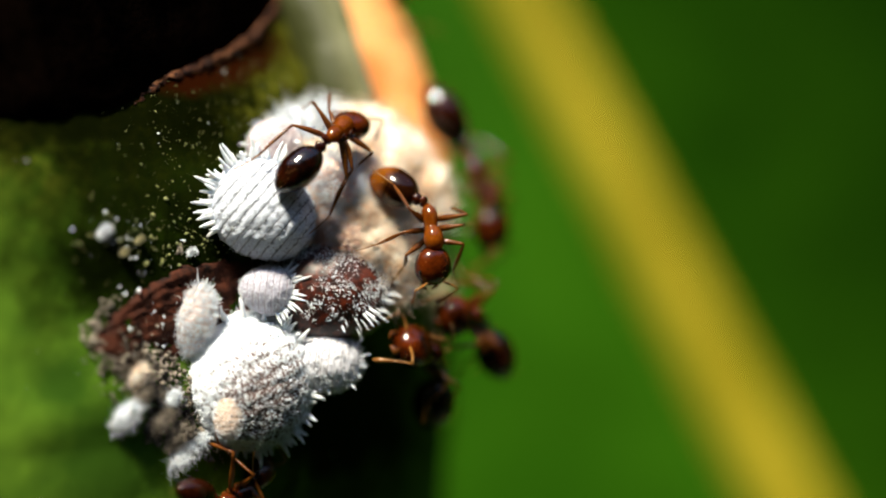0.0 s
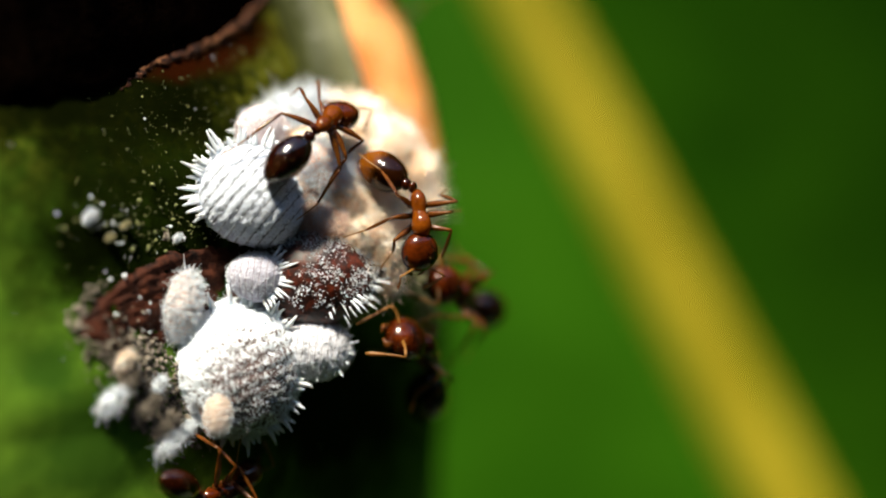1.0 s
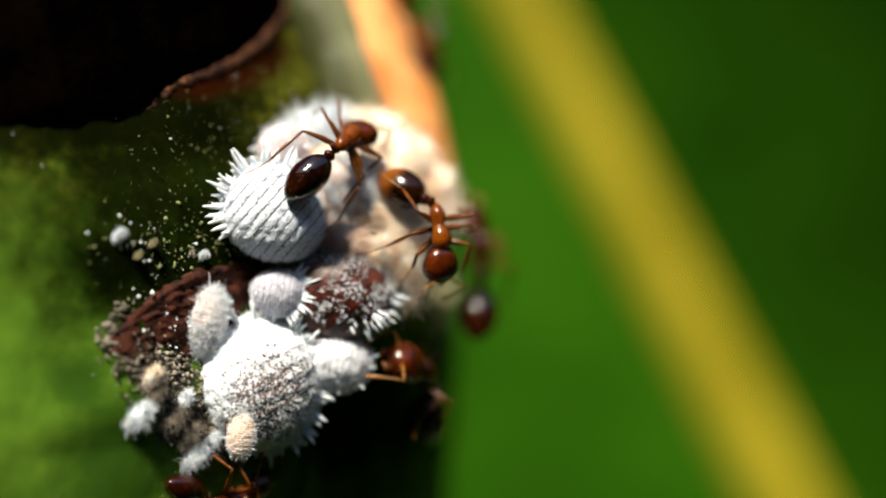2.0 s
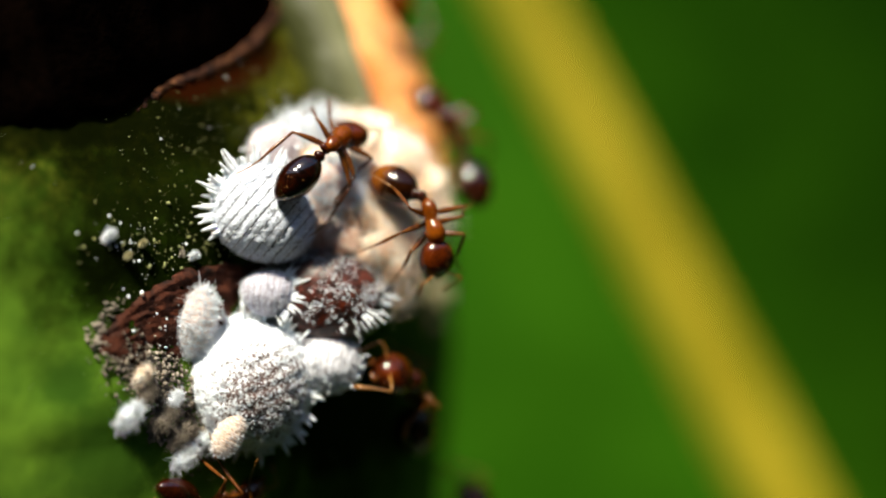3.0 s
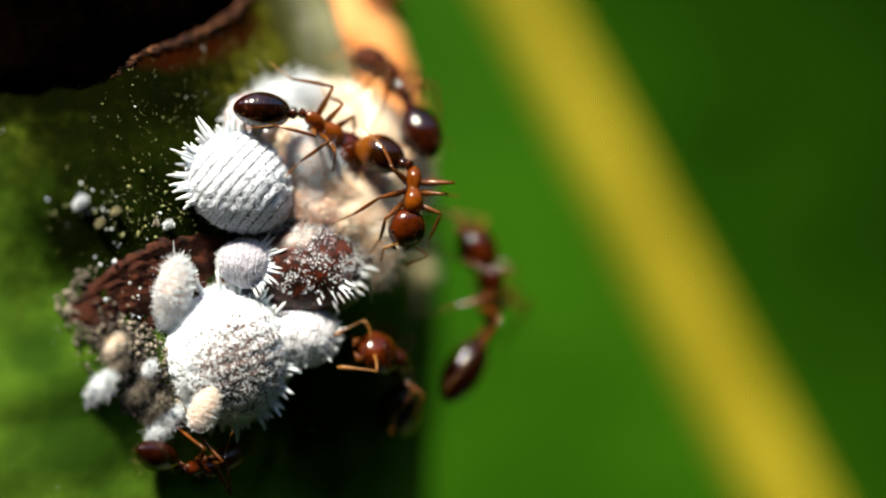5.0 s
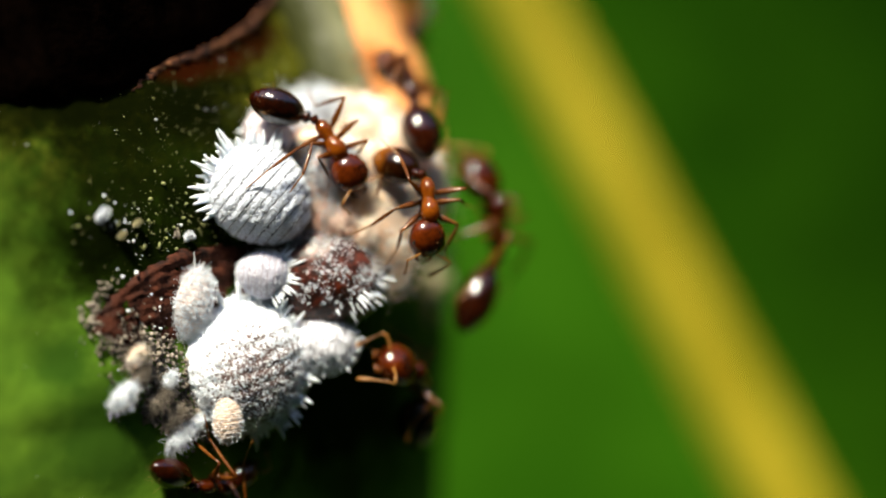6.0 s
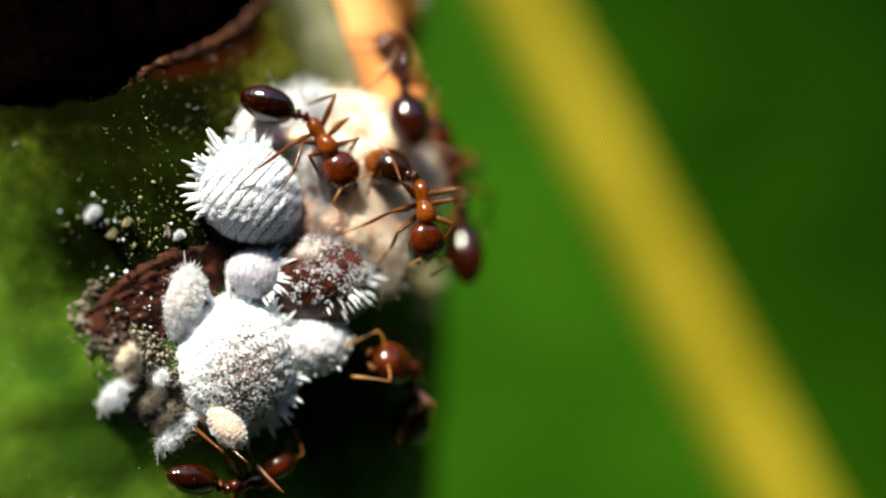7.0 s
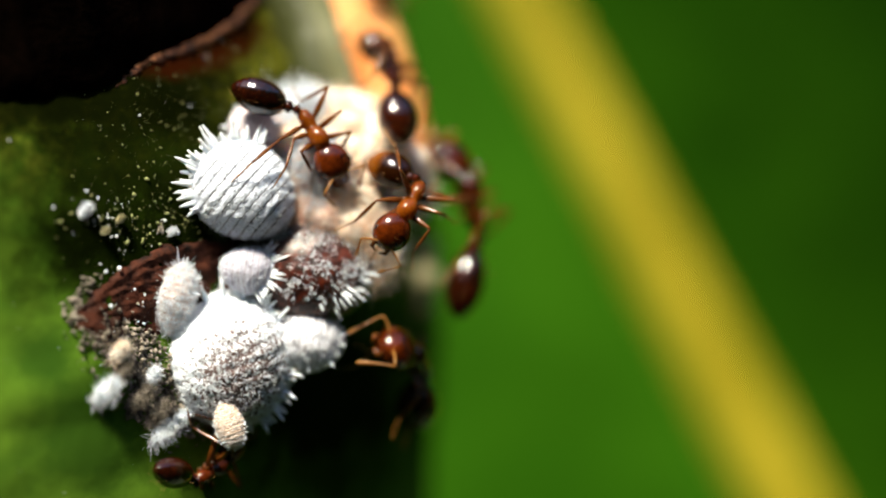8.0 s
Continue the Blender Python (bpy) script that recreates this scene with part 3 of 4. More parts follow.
# small one at its side
mealybug((-3.64, 0.5, -2.737), (-0.95, 0.0, 0.12), (-0.10, -0.92, 0.30), 2.3, 1.75, 1.0, SEG_WHITE,
         "small white mealybug with fine segment lines", 13, 26, 0.24, 1.7, 350, seglen=0.17, grain=0.022, stout=0.7)
# nymphs
mealybug((-5.06, -0.3, -0.744), (-0.96, 0.0, 0.10), (0.15, -0.95, 0.15), 1.5, 1.35, 0.70, SEG_NYMPH,
         "small pale grey mealybug nymph with spiky white filaments", 14, 16, 0.44, 1.3, 90, seglen=0.17, grain=0.016, arc=(112, 238), stout=0.72, fuzz=1200, fuzz_long=0.05)
mealybug((-6.95, -0.75, -1.557), (-0.25, 0.0, -0.95), (-0.20, -0.95, 0.10), 2.1, 1.2, 0.6, SEG_PINK,
         "pinkish white mealybug nymph lying on the brown scar", 15, 26, 0.22, 3.0, 160, seglen=0.20, grain=0.016, stout=0.5, fuzz=5200, fuzz_long=0.11)
# rounded pale one under the front ant
mealybug((-4.959, 0.8, 3.154), (0.6, 0.2, 0.6), (-0.1, -0.75, 0.6), 1.6, 1.5, 0.95, M_LILAC,
         "rounded lilac grey mealybug half hidden in white wool", 16, 10, 0.25, 1.4, 60, seglen=0.25, grain=0.02, fuzz=500)
mealybug((-3.25, 0.5, 2.115), (0.4, 0.1, -0.8), (0.1, -0.8, 0.5), 1.7, 1.3, 0.8, M_PINK,
         "bare pink mealybug in the white wool", 17, 10, 0.2, 1.3, 40, seglen=0.2, fuzz=3500, fuzz_long=0.2)
mealybug((-3.246, 0.45, 0.87), (0.2, 0.1, -0.9), (0.1, -0.8, 0.5), 1.3, 0.8, 0.6, M_PINK,
         "bare pink mealybug in the white wool", 18, 8, 0.2, 1.3, 30, seglen=0.2, fuzz=2600, fuzz_long=0.2)

# tan crawler on the large bug (it walks about)
crawler = mealybug((-5.734, -1.25, -4.26), (0, 0, 1), (-0.1, -0.95, 0.1), 1.35, 0.82, 0.40, SEG_TAN,
                   "tiny tan mealybug crawler walking on the large mealybug", 19, 20, 0.09, 1.2, 40, seglen=0.13, grain=0.012, stout=0.5, fuzz=700, fuzz_long=0.05, ridge=0.04)


# brown scale insect with wax dust and a fringed skirt
def build_scale():
    bug = base("scale_insect", place((-3.45, 0.9, -0.75), (0.9, 0.1, 0.2), (0.10, -0.80, 0.55)))
    tagged(bug, "domed reddish brown scale insect dusted with white wax", "scale insect")
    bm = bmesh.new()
    ball(bm, (0, 0, 0), (1.95, 1.6, 1.55), nu=72, nv=56,
         shape=lambda d: 1 + 0.05 * noise.noise(d * 2.5) + 0.018 * noise.noise(d * 9) + 0.012 * noise.noise(d * 20))
    part("shell", bm, M_SHELL, bug)
    rng = np.random.default_rng(5)
    spots = []
    while len(spots) < 15000:
        d = Vector(rng.normal(0, 1, 3)).normalized()
        if d.z < 0.05 or noise.noise(d * 2.2 + Vector((3, 0, 0))) + 0.9 * noise.noise(d * 7) + 0.55 * d.y + 0.35 * d.x < rng.uniform(-0.6, 0.8):
            continue
        spots.append((Vector((d.x * 1.95, d.y * 1.6, d.z * 1.55)) * 1.01, 0.0048 * rng.uniform(0.4, 1.9) ** 2.6))
    crumbs("wax_dust", spots, M_WAX, bug, seed=5)
    for k in range(110):
        t = radians(-80 + 165 * k / 109 + rng.uniform(-8, 8))
        p = Vector((1.78 * math.cos(t), 1.5 * math.sin(t), rng.uniform(0.15, 0.7)))
        d = Vector((math.cos(t), math.sin(t), rng.uniform(-0.5, 0.7))).normalized()
        w = rng.uniform(0.14, 0.34) * MM
        m = Matrix.LocRotScale(V(p), d.to_track_quat("X", "Z"), (rng.uniform(0.15, 0.55) * MM, w, w))
        mesh_part("filament", FILAMENTS[k % 3], None, bug, m=m)


build_scale()


# white wool: lumps of curled wax threads over the upper cluster
def wool(spots, label, seed, mat=M_WOOL, threads=6000, long=0.30, thick=0.011):
    rng = np.random.default_rng(seed)
    c0 = Vector(spots[0][0])
    mass = base("wax_wool", Matrix.Translation(V(c0)))
    tagged(mass, label, "wax wool")
    per = threads // len(spots)
    roots = []
    for p, r in spots:
        bm = bmesh.new()
        q = Vector(p) - c0
        rad = (r, r * 0.75, r * 0.95)
        ball(bm, q, rad, nu=48, nv=32, shape=lambda d: 1 + 0.30 * noise.noise(d * 2.3 + q) + 0.18 * noise.noise(d * 5 + q) + 0.12 * noise.noise(d * 12))
        part("lump", bm, mat, mass)
        for _ in range(per):
            d = Vector(rng.normal(0, 1, 3)).normalized()
            if d.y > 0.5:
                d.y = -d.y
            roots.append((q + Vector((d.x * rad[0], d.y * rad[1], d.z * rad[2])) * 0.97, d + Vector(rng.normal(0, 0.4, 3))))
    fluff("wax_threads", roots, mat, mass, seed=seed, long=long, thick=thick)
    return mass


wool([((-2.42, 3.2, 3.58), 0.98), ((-1.60, 3.4, 3.08), 0.90), ((-0.98, 3.2, 2.22), 0.80), ((-3.05, 2.6, 3.85), 0.66), ((-1.93, 2.7, 2.87), 0.86), ((-0.66, 3.2, 1.49), 0.66), ((-2.75, 2.0, 3.25), 0.6), ((-2.1, 1.9, 2.5), 0.62)],
     "thick cream white wax wool in full sun", 21, M_WOOL, 9000, 0.30)
wool([((-4.459, 1.8, 3.538), 0.82), ((-3.791, 2.2, 3.971), 0.6), ((-4.994, 1.7, 3.238), 0.62)], "fuzzy white wax wool behind the front ant", 22, M_WAX, 4600, 0.34, 0.015)
wool([((-2.738, 0.9, 1.511), 0.7), ((-3.761, 0.9, 2.77), 0.6), ((-2.207, 1.2, 0.889), 0.6), 
      ((-2.054, 1.3, 1.768), 0.65), ((-2.286, 1.2, 2.397), 0.6), ((-2.48, 0.6, 0.406), 0.4), ((-1.576, 1.3, 1.449), 0.5), ((-2.913, 1.1, 2.549), 0.6),
      ((-2.663, 0.35, 1.378), 0.48), ((-2.012, 0.6, 1.076), 0.48), ((-2.244, 0.1, 0.4), 0.40), ((-1.63, 0.75, 0.611), 0.42)], "loose white wax wool between the bugs", 23, M_WOOL, 22000, 0.17)
wool([((-3.28, 0.8, 1.506), 0.5), ((-4.088, 1.0, 1.989), 0.5), ((-3.473, 0.4, 1.721), 0.42), ((-3.504, 0.1, 0.876), 0.36), ((-2.941, 0.0, 0.659), 0.36), ((-3.9, 0.3, 0.45), 0.30)], "pinkish brown wax wool beside the upper mealybug", 26, M_PINKBROWN, 7000, 0.20)
wool([((-1.737, 0.4, 0.016), 0.46), ((-1.565, 0.7, -0.798), 0.40), ((-1.353, 0.9, 0.567), 0.48), ((-2.044, 0.35, 0.557), 0.40), ((-1.33, 1.1, -0.222), 0.42)], "cream wax wool at the edge of the cluster", 24, M_WOOL, 3600, 0.30)

# added lumps whose olive colour stands in for the stem's lit edge
wool([((-0.672, 9.6, -1.167), 0.75), ((-0.874, 9.8, -2.126), 0.6), ((-0.435, 9.6, -0.277), 0.5)], "dull olive wool lumps standing in for the stem's lit edge", 25, M_DIMWOOL, 900, 0.22)

for x, z, r, mat, words in ((-8.45, -3.85, 0.25, M_WAX, "crumbly white tuft of wax below the scar"), (-7.25, -5.08, 0.26, M_WAX, "small bluish white tuft of wax under the debris"),
                            (-8.20, -2.88, 0.20, M_WOOL, "small cream tuft of wax at the scar's edge"), (-7.75, -4.10, 0.26, M_DEBRIS, "dull fuzzy tuft of dirty wax"), (-7.35, -4.55, 0.24, M_DEBRIS, "dull fuzzy tuft of dirty wax"),
                            (-8.05, -3.35, 0.17, M_DEBRIS, "dull fuzzy tuft of dirty wax"), (-7.45, -3.55, 0.16, M_WAX, "small white tuft of wax in the debris"), (-6.85, -4.75, 0.18, M_WAX, "small white tuft of wax in the debris"),
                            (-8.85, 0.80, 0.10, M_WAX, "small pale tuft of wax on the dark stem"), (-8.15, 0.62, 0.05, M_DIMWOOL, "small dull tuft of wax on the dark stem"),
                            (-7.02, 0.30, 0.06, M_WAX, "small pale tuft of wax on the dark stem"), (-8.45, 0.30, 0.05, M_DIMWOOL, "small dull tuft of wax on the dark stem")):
    p = on_stem(x, z, 0.10)
    wool([(p, r), (p + Vector((0.8, 0.15, 0.75)) * r, r * 0.7), (p + Vector((-0.7, 0.15, -0.8)) * r, r * 0.6)], words, int(-x * 100), mat, 900, 0.55 * r + 0.02, 0.010)

# wax flakes that hang below the scar, and specks all over the stem
for x, z, r, s in ((-7.846, -4.326, 0.34, 11), (-7.25, 0.30, 0.17, 13), (-7.652, -3.406, 0.30, 15), (-7.082, -4.508, 0.3, 17)):
    bm = bmesh.new()
    ball(bm, (0, 0, 0), (r, r * 0.8, r * 0.22), nu=24, nv=16, shape=lambda d: 0.85 + 0.8 * noise.noise(d * 1.6 + Vector((s, 0, 0))) + 0.5 * noise.noise(d * 4 + Vector((0, s, 0))) + 0.25 * noise.noise(d * 10))
    flake = part("wax_flake", bm, M_DEBRIS, m=place(on_stem(x, z, 0.0), (0.2 * math.sin(s), 0, 1), stem_normal(x, z)))
    tagged(flake, "crumbly greyish flake of wax on the stem", "wax flake", group="wax flakes on the stem")


def build_specks():
    rng = np.random.default_rng(31)
    spots = []
    for _ in range(220):
        x, z = rng.uniform(-12.6, -2.5), rng.uniform(-7.0, 8.0)
        if noise.noise((x * 0.35, z * 0.35, 12)) < rng.uniform(-0.5, 0.4):
            continue
        spots.append((on_stem(x, z, 0.005), 0.010 + 0.030 * rng.uniform(0, 1) ** 4))
    for cx, cz, sx, sz, num in ((-8.6, 0.9, 0.9, 0.5, 16), (-7.9, -3.6, 0.8, 1.0, 70), (-7.9, 0.3, 1.3, 0.5, 20), (-6.9, -4.6, 0.6, 0.6, 40)):
        for _ in range(num):
            x, z = rng.normal(cx, sx * 0.5), rng.normal(cz, sz * 0.5)
            spots.append((on_stem(x, z, 0.01), 0.012 + 0.045 * rng.uniform(0, 1) ** 3.5))
    for _ in range(28):
        x, z = rng.normal(-7.6, 0.7), rng.normal(-1.3, 0.55)
        spots.append((on_stem(x, z, 0.13), 0.012 + 0.06 * rng.uniform(0, 1) ** 3))
    dust = crumbs("wax_specks", spots, M_WAX, seed=31)
    rubble = []
    for _ in range(2300):
        t = rng.uniform(0, 1)
        x, z = -8.30 + 1.75 * t + rng.normal(0, 0.34), -2.2 - 2.8 * t + rng.normal(0, 0.30)
        rubble.append((on_stem(x, z, rng.uniform(-0.02, 0.12)), 0.012 + 0.075 * rng.uniform(0, 1) ** 3))
    for _ in range(190):
        t = rng.uniform(2.4, 4.6)
        x, z = -7.05 + 2.0 * math.cos(t) + rng.normal(0, 0.12), -1.25 + 1.4 * math.sin(t) + 0.55 * math.cos(t) + rng.normal(0, 0.12)
        rubble.append((on_stem(x, z, 0.04), 0.02 + 0.06 * rng.uniform(0, 1) ** 2.5))
    grit = crumbs("wax_rubble", rubble, M_DEBRIS, seed=33)
    tagged(grit, "greyish crumbled wax and dirt below the brown scar", "debris")
    flecks = []
    for _ in range(3600):
        x, z = rng.uniform(-9.6, -2.8), rng.uniform(-1.0, 8.5)
        if x < -9.6 + 2.0 * rng.uniform(0, 1):
            continue
        flecks.append((on_stem(x, z, 0.0), 0.005 + 0.032 * rng.uniform(0, 1) ** 5))
    for _ in range(150):
        flecks.append((on_stem(rng.normal(-7.7, 0.75), rng.normal(0.75, 0.40), 0.0), 0.012 + 0.060 * rng.uniform(0, 1) ** 3))
    dots = crumbs("pale_flecks", flecks, M_FLECK, seed=32)
    tagged(dots, "tiny raised yellowish flecks on the stem's skin", "fleck")
    tagged(dust, "white wax specks scattered over the green stem", "wax dust")


build_specks()


# ---- ants ----
def limb(name, length, radii, mat, parent, sag=0.0):
    """A tapered limb from its joint along +x, bowed upward by sag."""
    bm = bmesh.new()
    k = len(radii)
    tube(bm, bend((0, 0, 0), (length * 0.5, 0, sag * 2), (length, 0, 0), k), radii, 10)
    return part(name, bm, mat, parent)


def build_ant(label, seed, size=1.12, reach=1.0, gaster_mat=None, thorax_mat=None, slim=1.0, lean=1.0):
    """An ant with its thorax at the origin, head along +x, feet below; returns what its motion needs."""
    rng = np.random.default_rng(seed)
    ant = base("ant", Matrix.Identity(4))
    tagged(ant, label, "ant", group="ants tending the mealybugs")
    s = size
    # thorax: humped in front, pinched before the hind part
    bm = bmesh.new()
    tube(bm, [Vector(p) * s for p in ((0.62, 0, 0.04), (0.57, 0, 0.05), (0.50, 0, 0.08), (0.40, 0, 0.10), (0.28, 0, 0.10), (0.16, 0, 0.07), (0.06, 0, 0.03),
                                      (-0.02, 0, 0.02), (-0.14, 0, 0.04), (-0.28, 0, 0.03), (-0.40, 0, -0.01), (-0.48, 0, -0.03), (-0.54, 0, -0.04))],
         [r * s for r in (0.10, 0.16, 0.22, 0.255, 0.25, 0.215, 0.17, 0.165, 0.19, 0.195, 0.165, 0.11, 0.05)], 28)
    for v in bm.verts:
        v.co.y *= 0.96
        v.co += v.co.normalized() * 0.012 * s * noise.noise(v.co * 5)
    part("thorax", bm, thorax_mat or M_AMBER, ant)
    rear = Vector((-0.48, 0, -0.02)) * s
    neck = Vector((0.58, 0, 0.05)) * s
    # gaster: an egg with a pointed tip and shallow seams between its plates
    bm = bmesh.new()
    ball(bm, Vector((-1.08 * s, 0, 0)), (0.70 * s, 0.50 * s * slim, 0.47 * s * slim), Matrix.Rotation(math.pi, 3, "Z"), nu=48, nv=64,
         shape=lambda d: (1 - 0.07 * max(d.x, 0) ** 2 * (1 - d.x * d.x) * 3) * (1 - 0.016 * sum(math.exp(-((d.x - c) / 0.022) ** 2) for c in (-0.15, 0.35, 0.62, 0.82))))
    gaster = part("gaster", bm, gaster_mat or M_DARKANT, ant, "dark glossy gaster")
    bm = bmesh.new()
    tube(bm, [Vector((0.10 * s, 0, 0)), Vector((-0.06 * s, 0, 0)), Vector((-0.46 * s, 0, 0))], [0.07 * s, 0.05 * s, 0.07 * s], 12)
    ball(bm, Vector((-0.12 * s, 0, 0.07 * s)), (0.085 * s, 0.13 * s, 0.17 * s), nu=20, nv=14)
    ball(bm, Vector((-0.33 * s, 0, 0.03 * s)), (0.115 * s, 0.155 * s, 0.155 * s), nu=20, nv=14)
    part("petiole", bm, M_HEAD, gaster, "knotted brown waist of two beads")
    # head: a broad rounded box, narrower at the jaws
    bm = bmesh.new()
    ball(bm, Vector((0.42 * s, 0, 0)), (0.52 * s, 0.44 * s, 0.36 * s), nu=36, nv=28,
         shape=lambda d: 1 - 0.12 * max(d.x, 0) ** 2 + 0.05 * (1 - d.x * d.x) * abs(d.y) - 0.06 * max(-d.x, 0) ** 6 * (1 - abs(d.y)))
    ball(bm, (0, 0, 0), (0.12 * s, 0.12 * s, 0.12 * s), nu=12, nv=8)
    head = part("head", bm, M_HEAD, ant)
    for sg in (-1, 1):
        bm = bmesh.new()
        ball(bm, Vector((0.50, 0.39 * sg, 0.11)) * s, (0.085 * s, 0.05 * s, 0.075 * s), nu=14, nv=10)
        part("eye", bm, M_EYE, head, "black eye")
        bm = bmesh.new()
        tube(bm, [Vector(p) * s for p in ((0.80, 0.20 * sg, -0.06), (0.93, 0.19 * sg, -0.10), (1.00, 0.06 * sg, -0.12))], [0.09 * s, 0.07 * s, 0.02 * s], 10, 0.6)
        part("mandible", bm, M_LEG, head)
        bm = bmesh.new()
        kx, ky = rng.uniform(0.80, 0.98), rng.uniform(0.5, 0.66)
        elbow = Vector((kx, ky * sg, 0.22)) * s
        tip = Vector((kx + 0.45, (ky - 0.25) * sg, -0.38)) * s
        tube(bm, bend(Vector((0.74, 0.14 * sg, 0.14)) * s, Vector((0.82, 0.4 * sg, 0.28)) * s, elbow, 6), [0.026 * s] * 6, 8)
        tube(bm, bend(elbow, (elbow + tip) / 2 + Vector((0, 0, 0.1)), tip, 10), [r * s for r in (0.022, 0.022, 0.024, 0.024, 0.025, 0.027, 0.034, 0.042, 0.044, 0.022)], 8)
        part("antenna", bm, M_TARSUS, head)

    def bristles(centre, radii, num):
        roots = []
        for _ in range(num):
            d = Vector(rng.normal(0, 1, 3)).normalized()
            if d.z < -0.3:
                d.z = -d.z
            roots.append((Vector(centre) + Vector((d.x * radii[0], d.y * radii[1], d.z * radii[2])) * s, d + Vector((-0.5, 0, 0))))
        return roots

    fluff("setae", bristles(Vector((0.05, 0, 0.05)) * s, (0.5, 0.18, 0.20), 30), M_SETA, ant, seed=seed + 1, long=0.15, thick=0.003, curl=0.2)
    fluff("setae", bristles(Vector((0.42, 0, 0)) * s, (0.44, 0.40, 0.32), 34), M_SETA, head, seed=seed + 2, long=0.13, thick=0.003, curl=0.2)
    fluff("setae", bristles(Vector((-1.08, 0, 0)) * s, (0.70, 0.47, 0.44), 40), M_SETA, gaster, seed=seed + 3, long=0.12, thick=0.003, curl=0.2)
    legs = []
    for sg in (-1, 1):
        for x, yaw, far in ((0.34, 42, 1.0), (0.08, 92, 1.05), (-0.16, 138, 1.28)):
            yaw = radians(yaw + rng.uniform(-12, 12))
            hip = Vector((x, 0.13 * sg, -0.13)) * s
            far *= reach * s
            rest = hip + Vector((math.cos(yaw), sg * math.sin(yaw), 0)) * 1.35 * far + Vector((0, 0, -0.42 * s))
            spans = (0.74 * far, 0.80 * far, 0.56 * far)
            femur = limb("leg", spans[0], [r * s * lean for r in (0.045, 0.060, 0.072, 0.078, 0.074, 0.064, 0.052, 0.042, 0.036)], M_LEG, ant, 0.03 * s)
            bm = bmesh.new()
            ball(bm, (0, 0, 0), (0.085 * s, 0.08 * s, 0.10 * s), nu=12, nv=10)
            part("coxa", bm, M_LEG, femur)
            tibia = limb("tibia", spans[1], [r * s * lean for r in (0.030, 0.036, 0.042, 0.046, 0.045, 0.040, 0.032, 0.026)], M_LEG, femur, 0.02 * s)
            tarsus = limb("tarsus", spans[2], [r * s * lean for r in (0.022, 0.021, 0.017, 0.020, 0.015, 0.018, 0.013, 0.009)], M_TARSUS, femur, -0.02 * s)
            legs.append((femur, tibia, tarsus, hip, rest, spans))
    return ant, gaster, head, legs, rear, neck, s


def knee_and_ankle(hip, foot, spans):
    """Where a leg's knee and ankle lie in the ant's space when its foot stands there."""
    a, b, c = spans
    inward = Vector((hip.x - foot.x, hip.y - foot.y, 0))
    inward = inward.normalized() if inward.length > 1e-6 else Vector((1, 0, 0))
    ankle = foot + (inward * 0.75 + Vector((0, 0, 0.5))).normalized() * c
    way = ankle - hip
    d = min(max(way.length, abs(a - b) + 0.05), (a + b) * 0.985)
    way = way.normalized()
    ankle = hip + way * d
    along = (a * a - b * b + d * d) / (2 * d)
    rise = math.sqrt(max(a * a - along * along, 0.0))
    up = Vector((0, 0.8 if hip.y > 0 else -0.8, 1))
    up = (up - way * up.dot(way)).normalized()
    return hip + way * along + up * rise, ankle


def aimed(joint, way, up):
    """A pose at joint (mm) whose x axis points along way."""
    way = Vector(way).normalized()
    if abs(way.dot(Vector(up))) > 0.98:
        up = Vector((0.3, 0.9, 0.1))
    return place(joint, way, up)


def body_pose(rear_at, head_at, up, rear):
    m = place(rear_at, Vector(head_at) - Vector(rear_at), up)
    return m @ Matrix.Translation(V(-rear))


def blend(rows, t):
    """The points of a row at t, between the rows about it."""
    for (t0, *a), (t1, *b) in zip(rows, rows[1:]):
        if t0 <= t <= t1:
            k = (t - t0) / (t1 - t0)
            return [Vector(p).lerp(Vector(q), k) for p, q in zip(a, b)]
    return [Vector(p) for p in (rows[0] if t < rows[0][0] else rows[-1])[1:]]


def bring_to_life(made, rows, up, holds=(), step=0.2, droop=0.35, slack=0.45):
    """Keys an ant along rows of (seconds, waist, head, gaster); its feet stay put until they lag, then step on."""
    ant, gaster, head, legs, rear, neck, s = made
    times = sorted({round(k * step, 2) for k in range(int(8.0 / step) + 1)} | {r[0] for r in rows} | {8.0})
    poses, gasters, heads = [], [], []
    for t in times:
        j, h, g = blend(rows, t)
        m = body_pose(j, h, up, rear)
        turn = m.to_3x3().transposed()
        poses.append((t, m))
        gasters.append((t, aimed(rear, -(turn @ (g - j)), (0, 0, 1))))
        ahead = (turn @ (h - j)).normalized() - Vector((0, 0, droop))
        heads.append((t, aimed(neck, ahead, (0, 0, 1))))
    walk(ant, poses)
    walk(gaster, gasters)
    walk(head, heads)
    for k, (femur, tibia, tarsus, hip, rest, spans) in enumerate(legs):
        own = [h for h in holds if h[0] == k]
        planted = None
        hips, knees, ankles = [], [], []
        for n, (t, m) in enumerate(poses):
            rest_world = (m @ V(rest)) / MM
            held = [p for _, t0, t1, p in own if t0 <= t <= t1]
            if held:
                planted = Vector(held[0])
            elif planted is None or (planted - rest_world).length > slack * s * (1.0 if (k + n) % 2 else 1.5):
                planted = rest_world
            foot = (m.inverted() @ V(planted)) / MM
            knee, ankle = knee_and_ankle(hip, foot, spans)
            f = aimed(hip, knee - hip, (0, 0, 1))
            back = f.inverted()
            hips.append((t, f))
            knees.append((t, back @ aimed(knee, ankle - knee, (0, 0, 1))))
            ankles.append((t, back @ aimed(ankle, foot - ankle, (0, 0, 1))))
        walk(femur, hips)
        walk(tibia, knees)
        walk(tarsus, ankles)


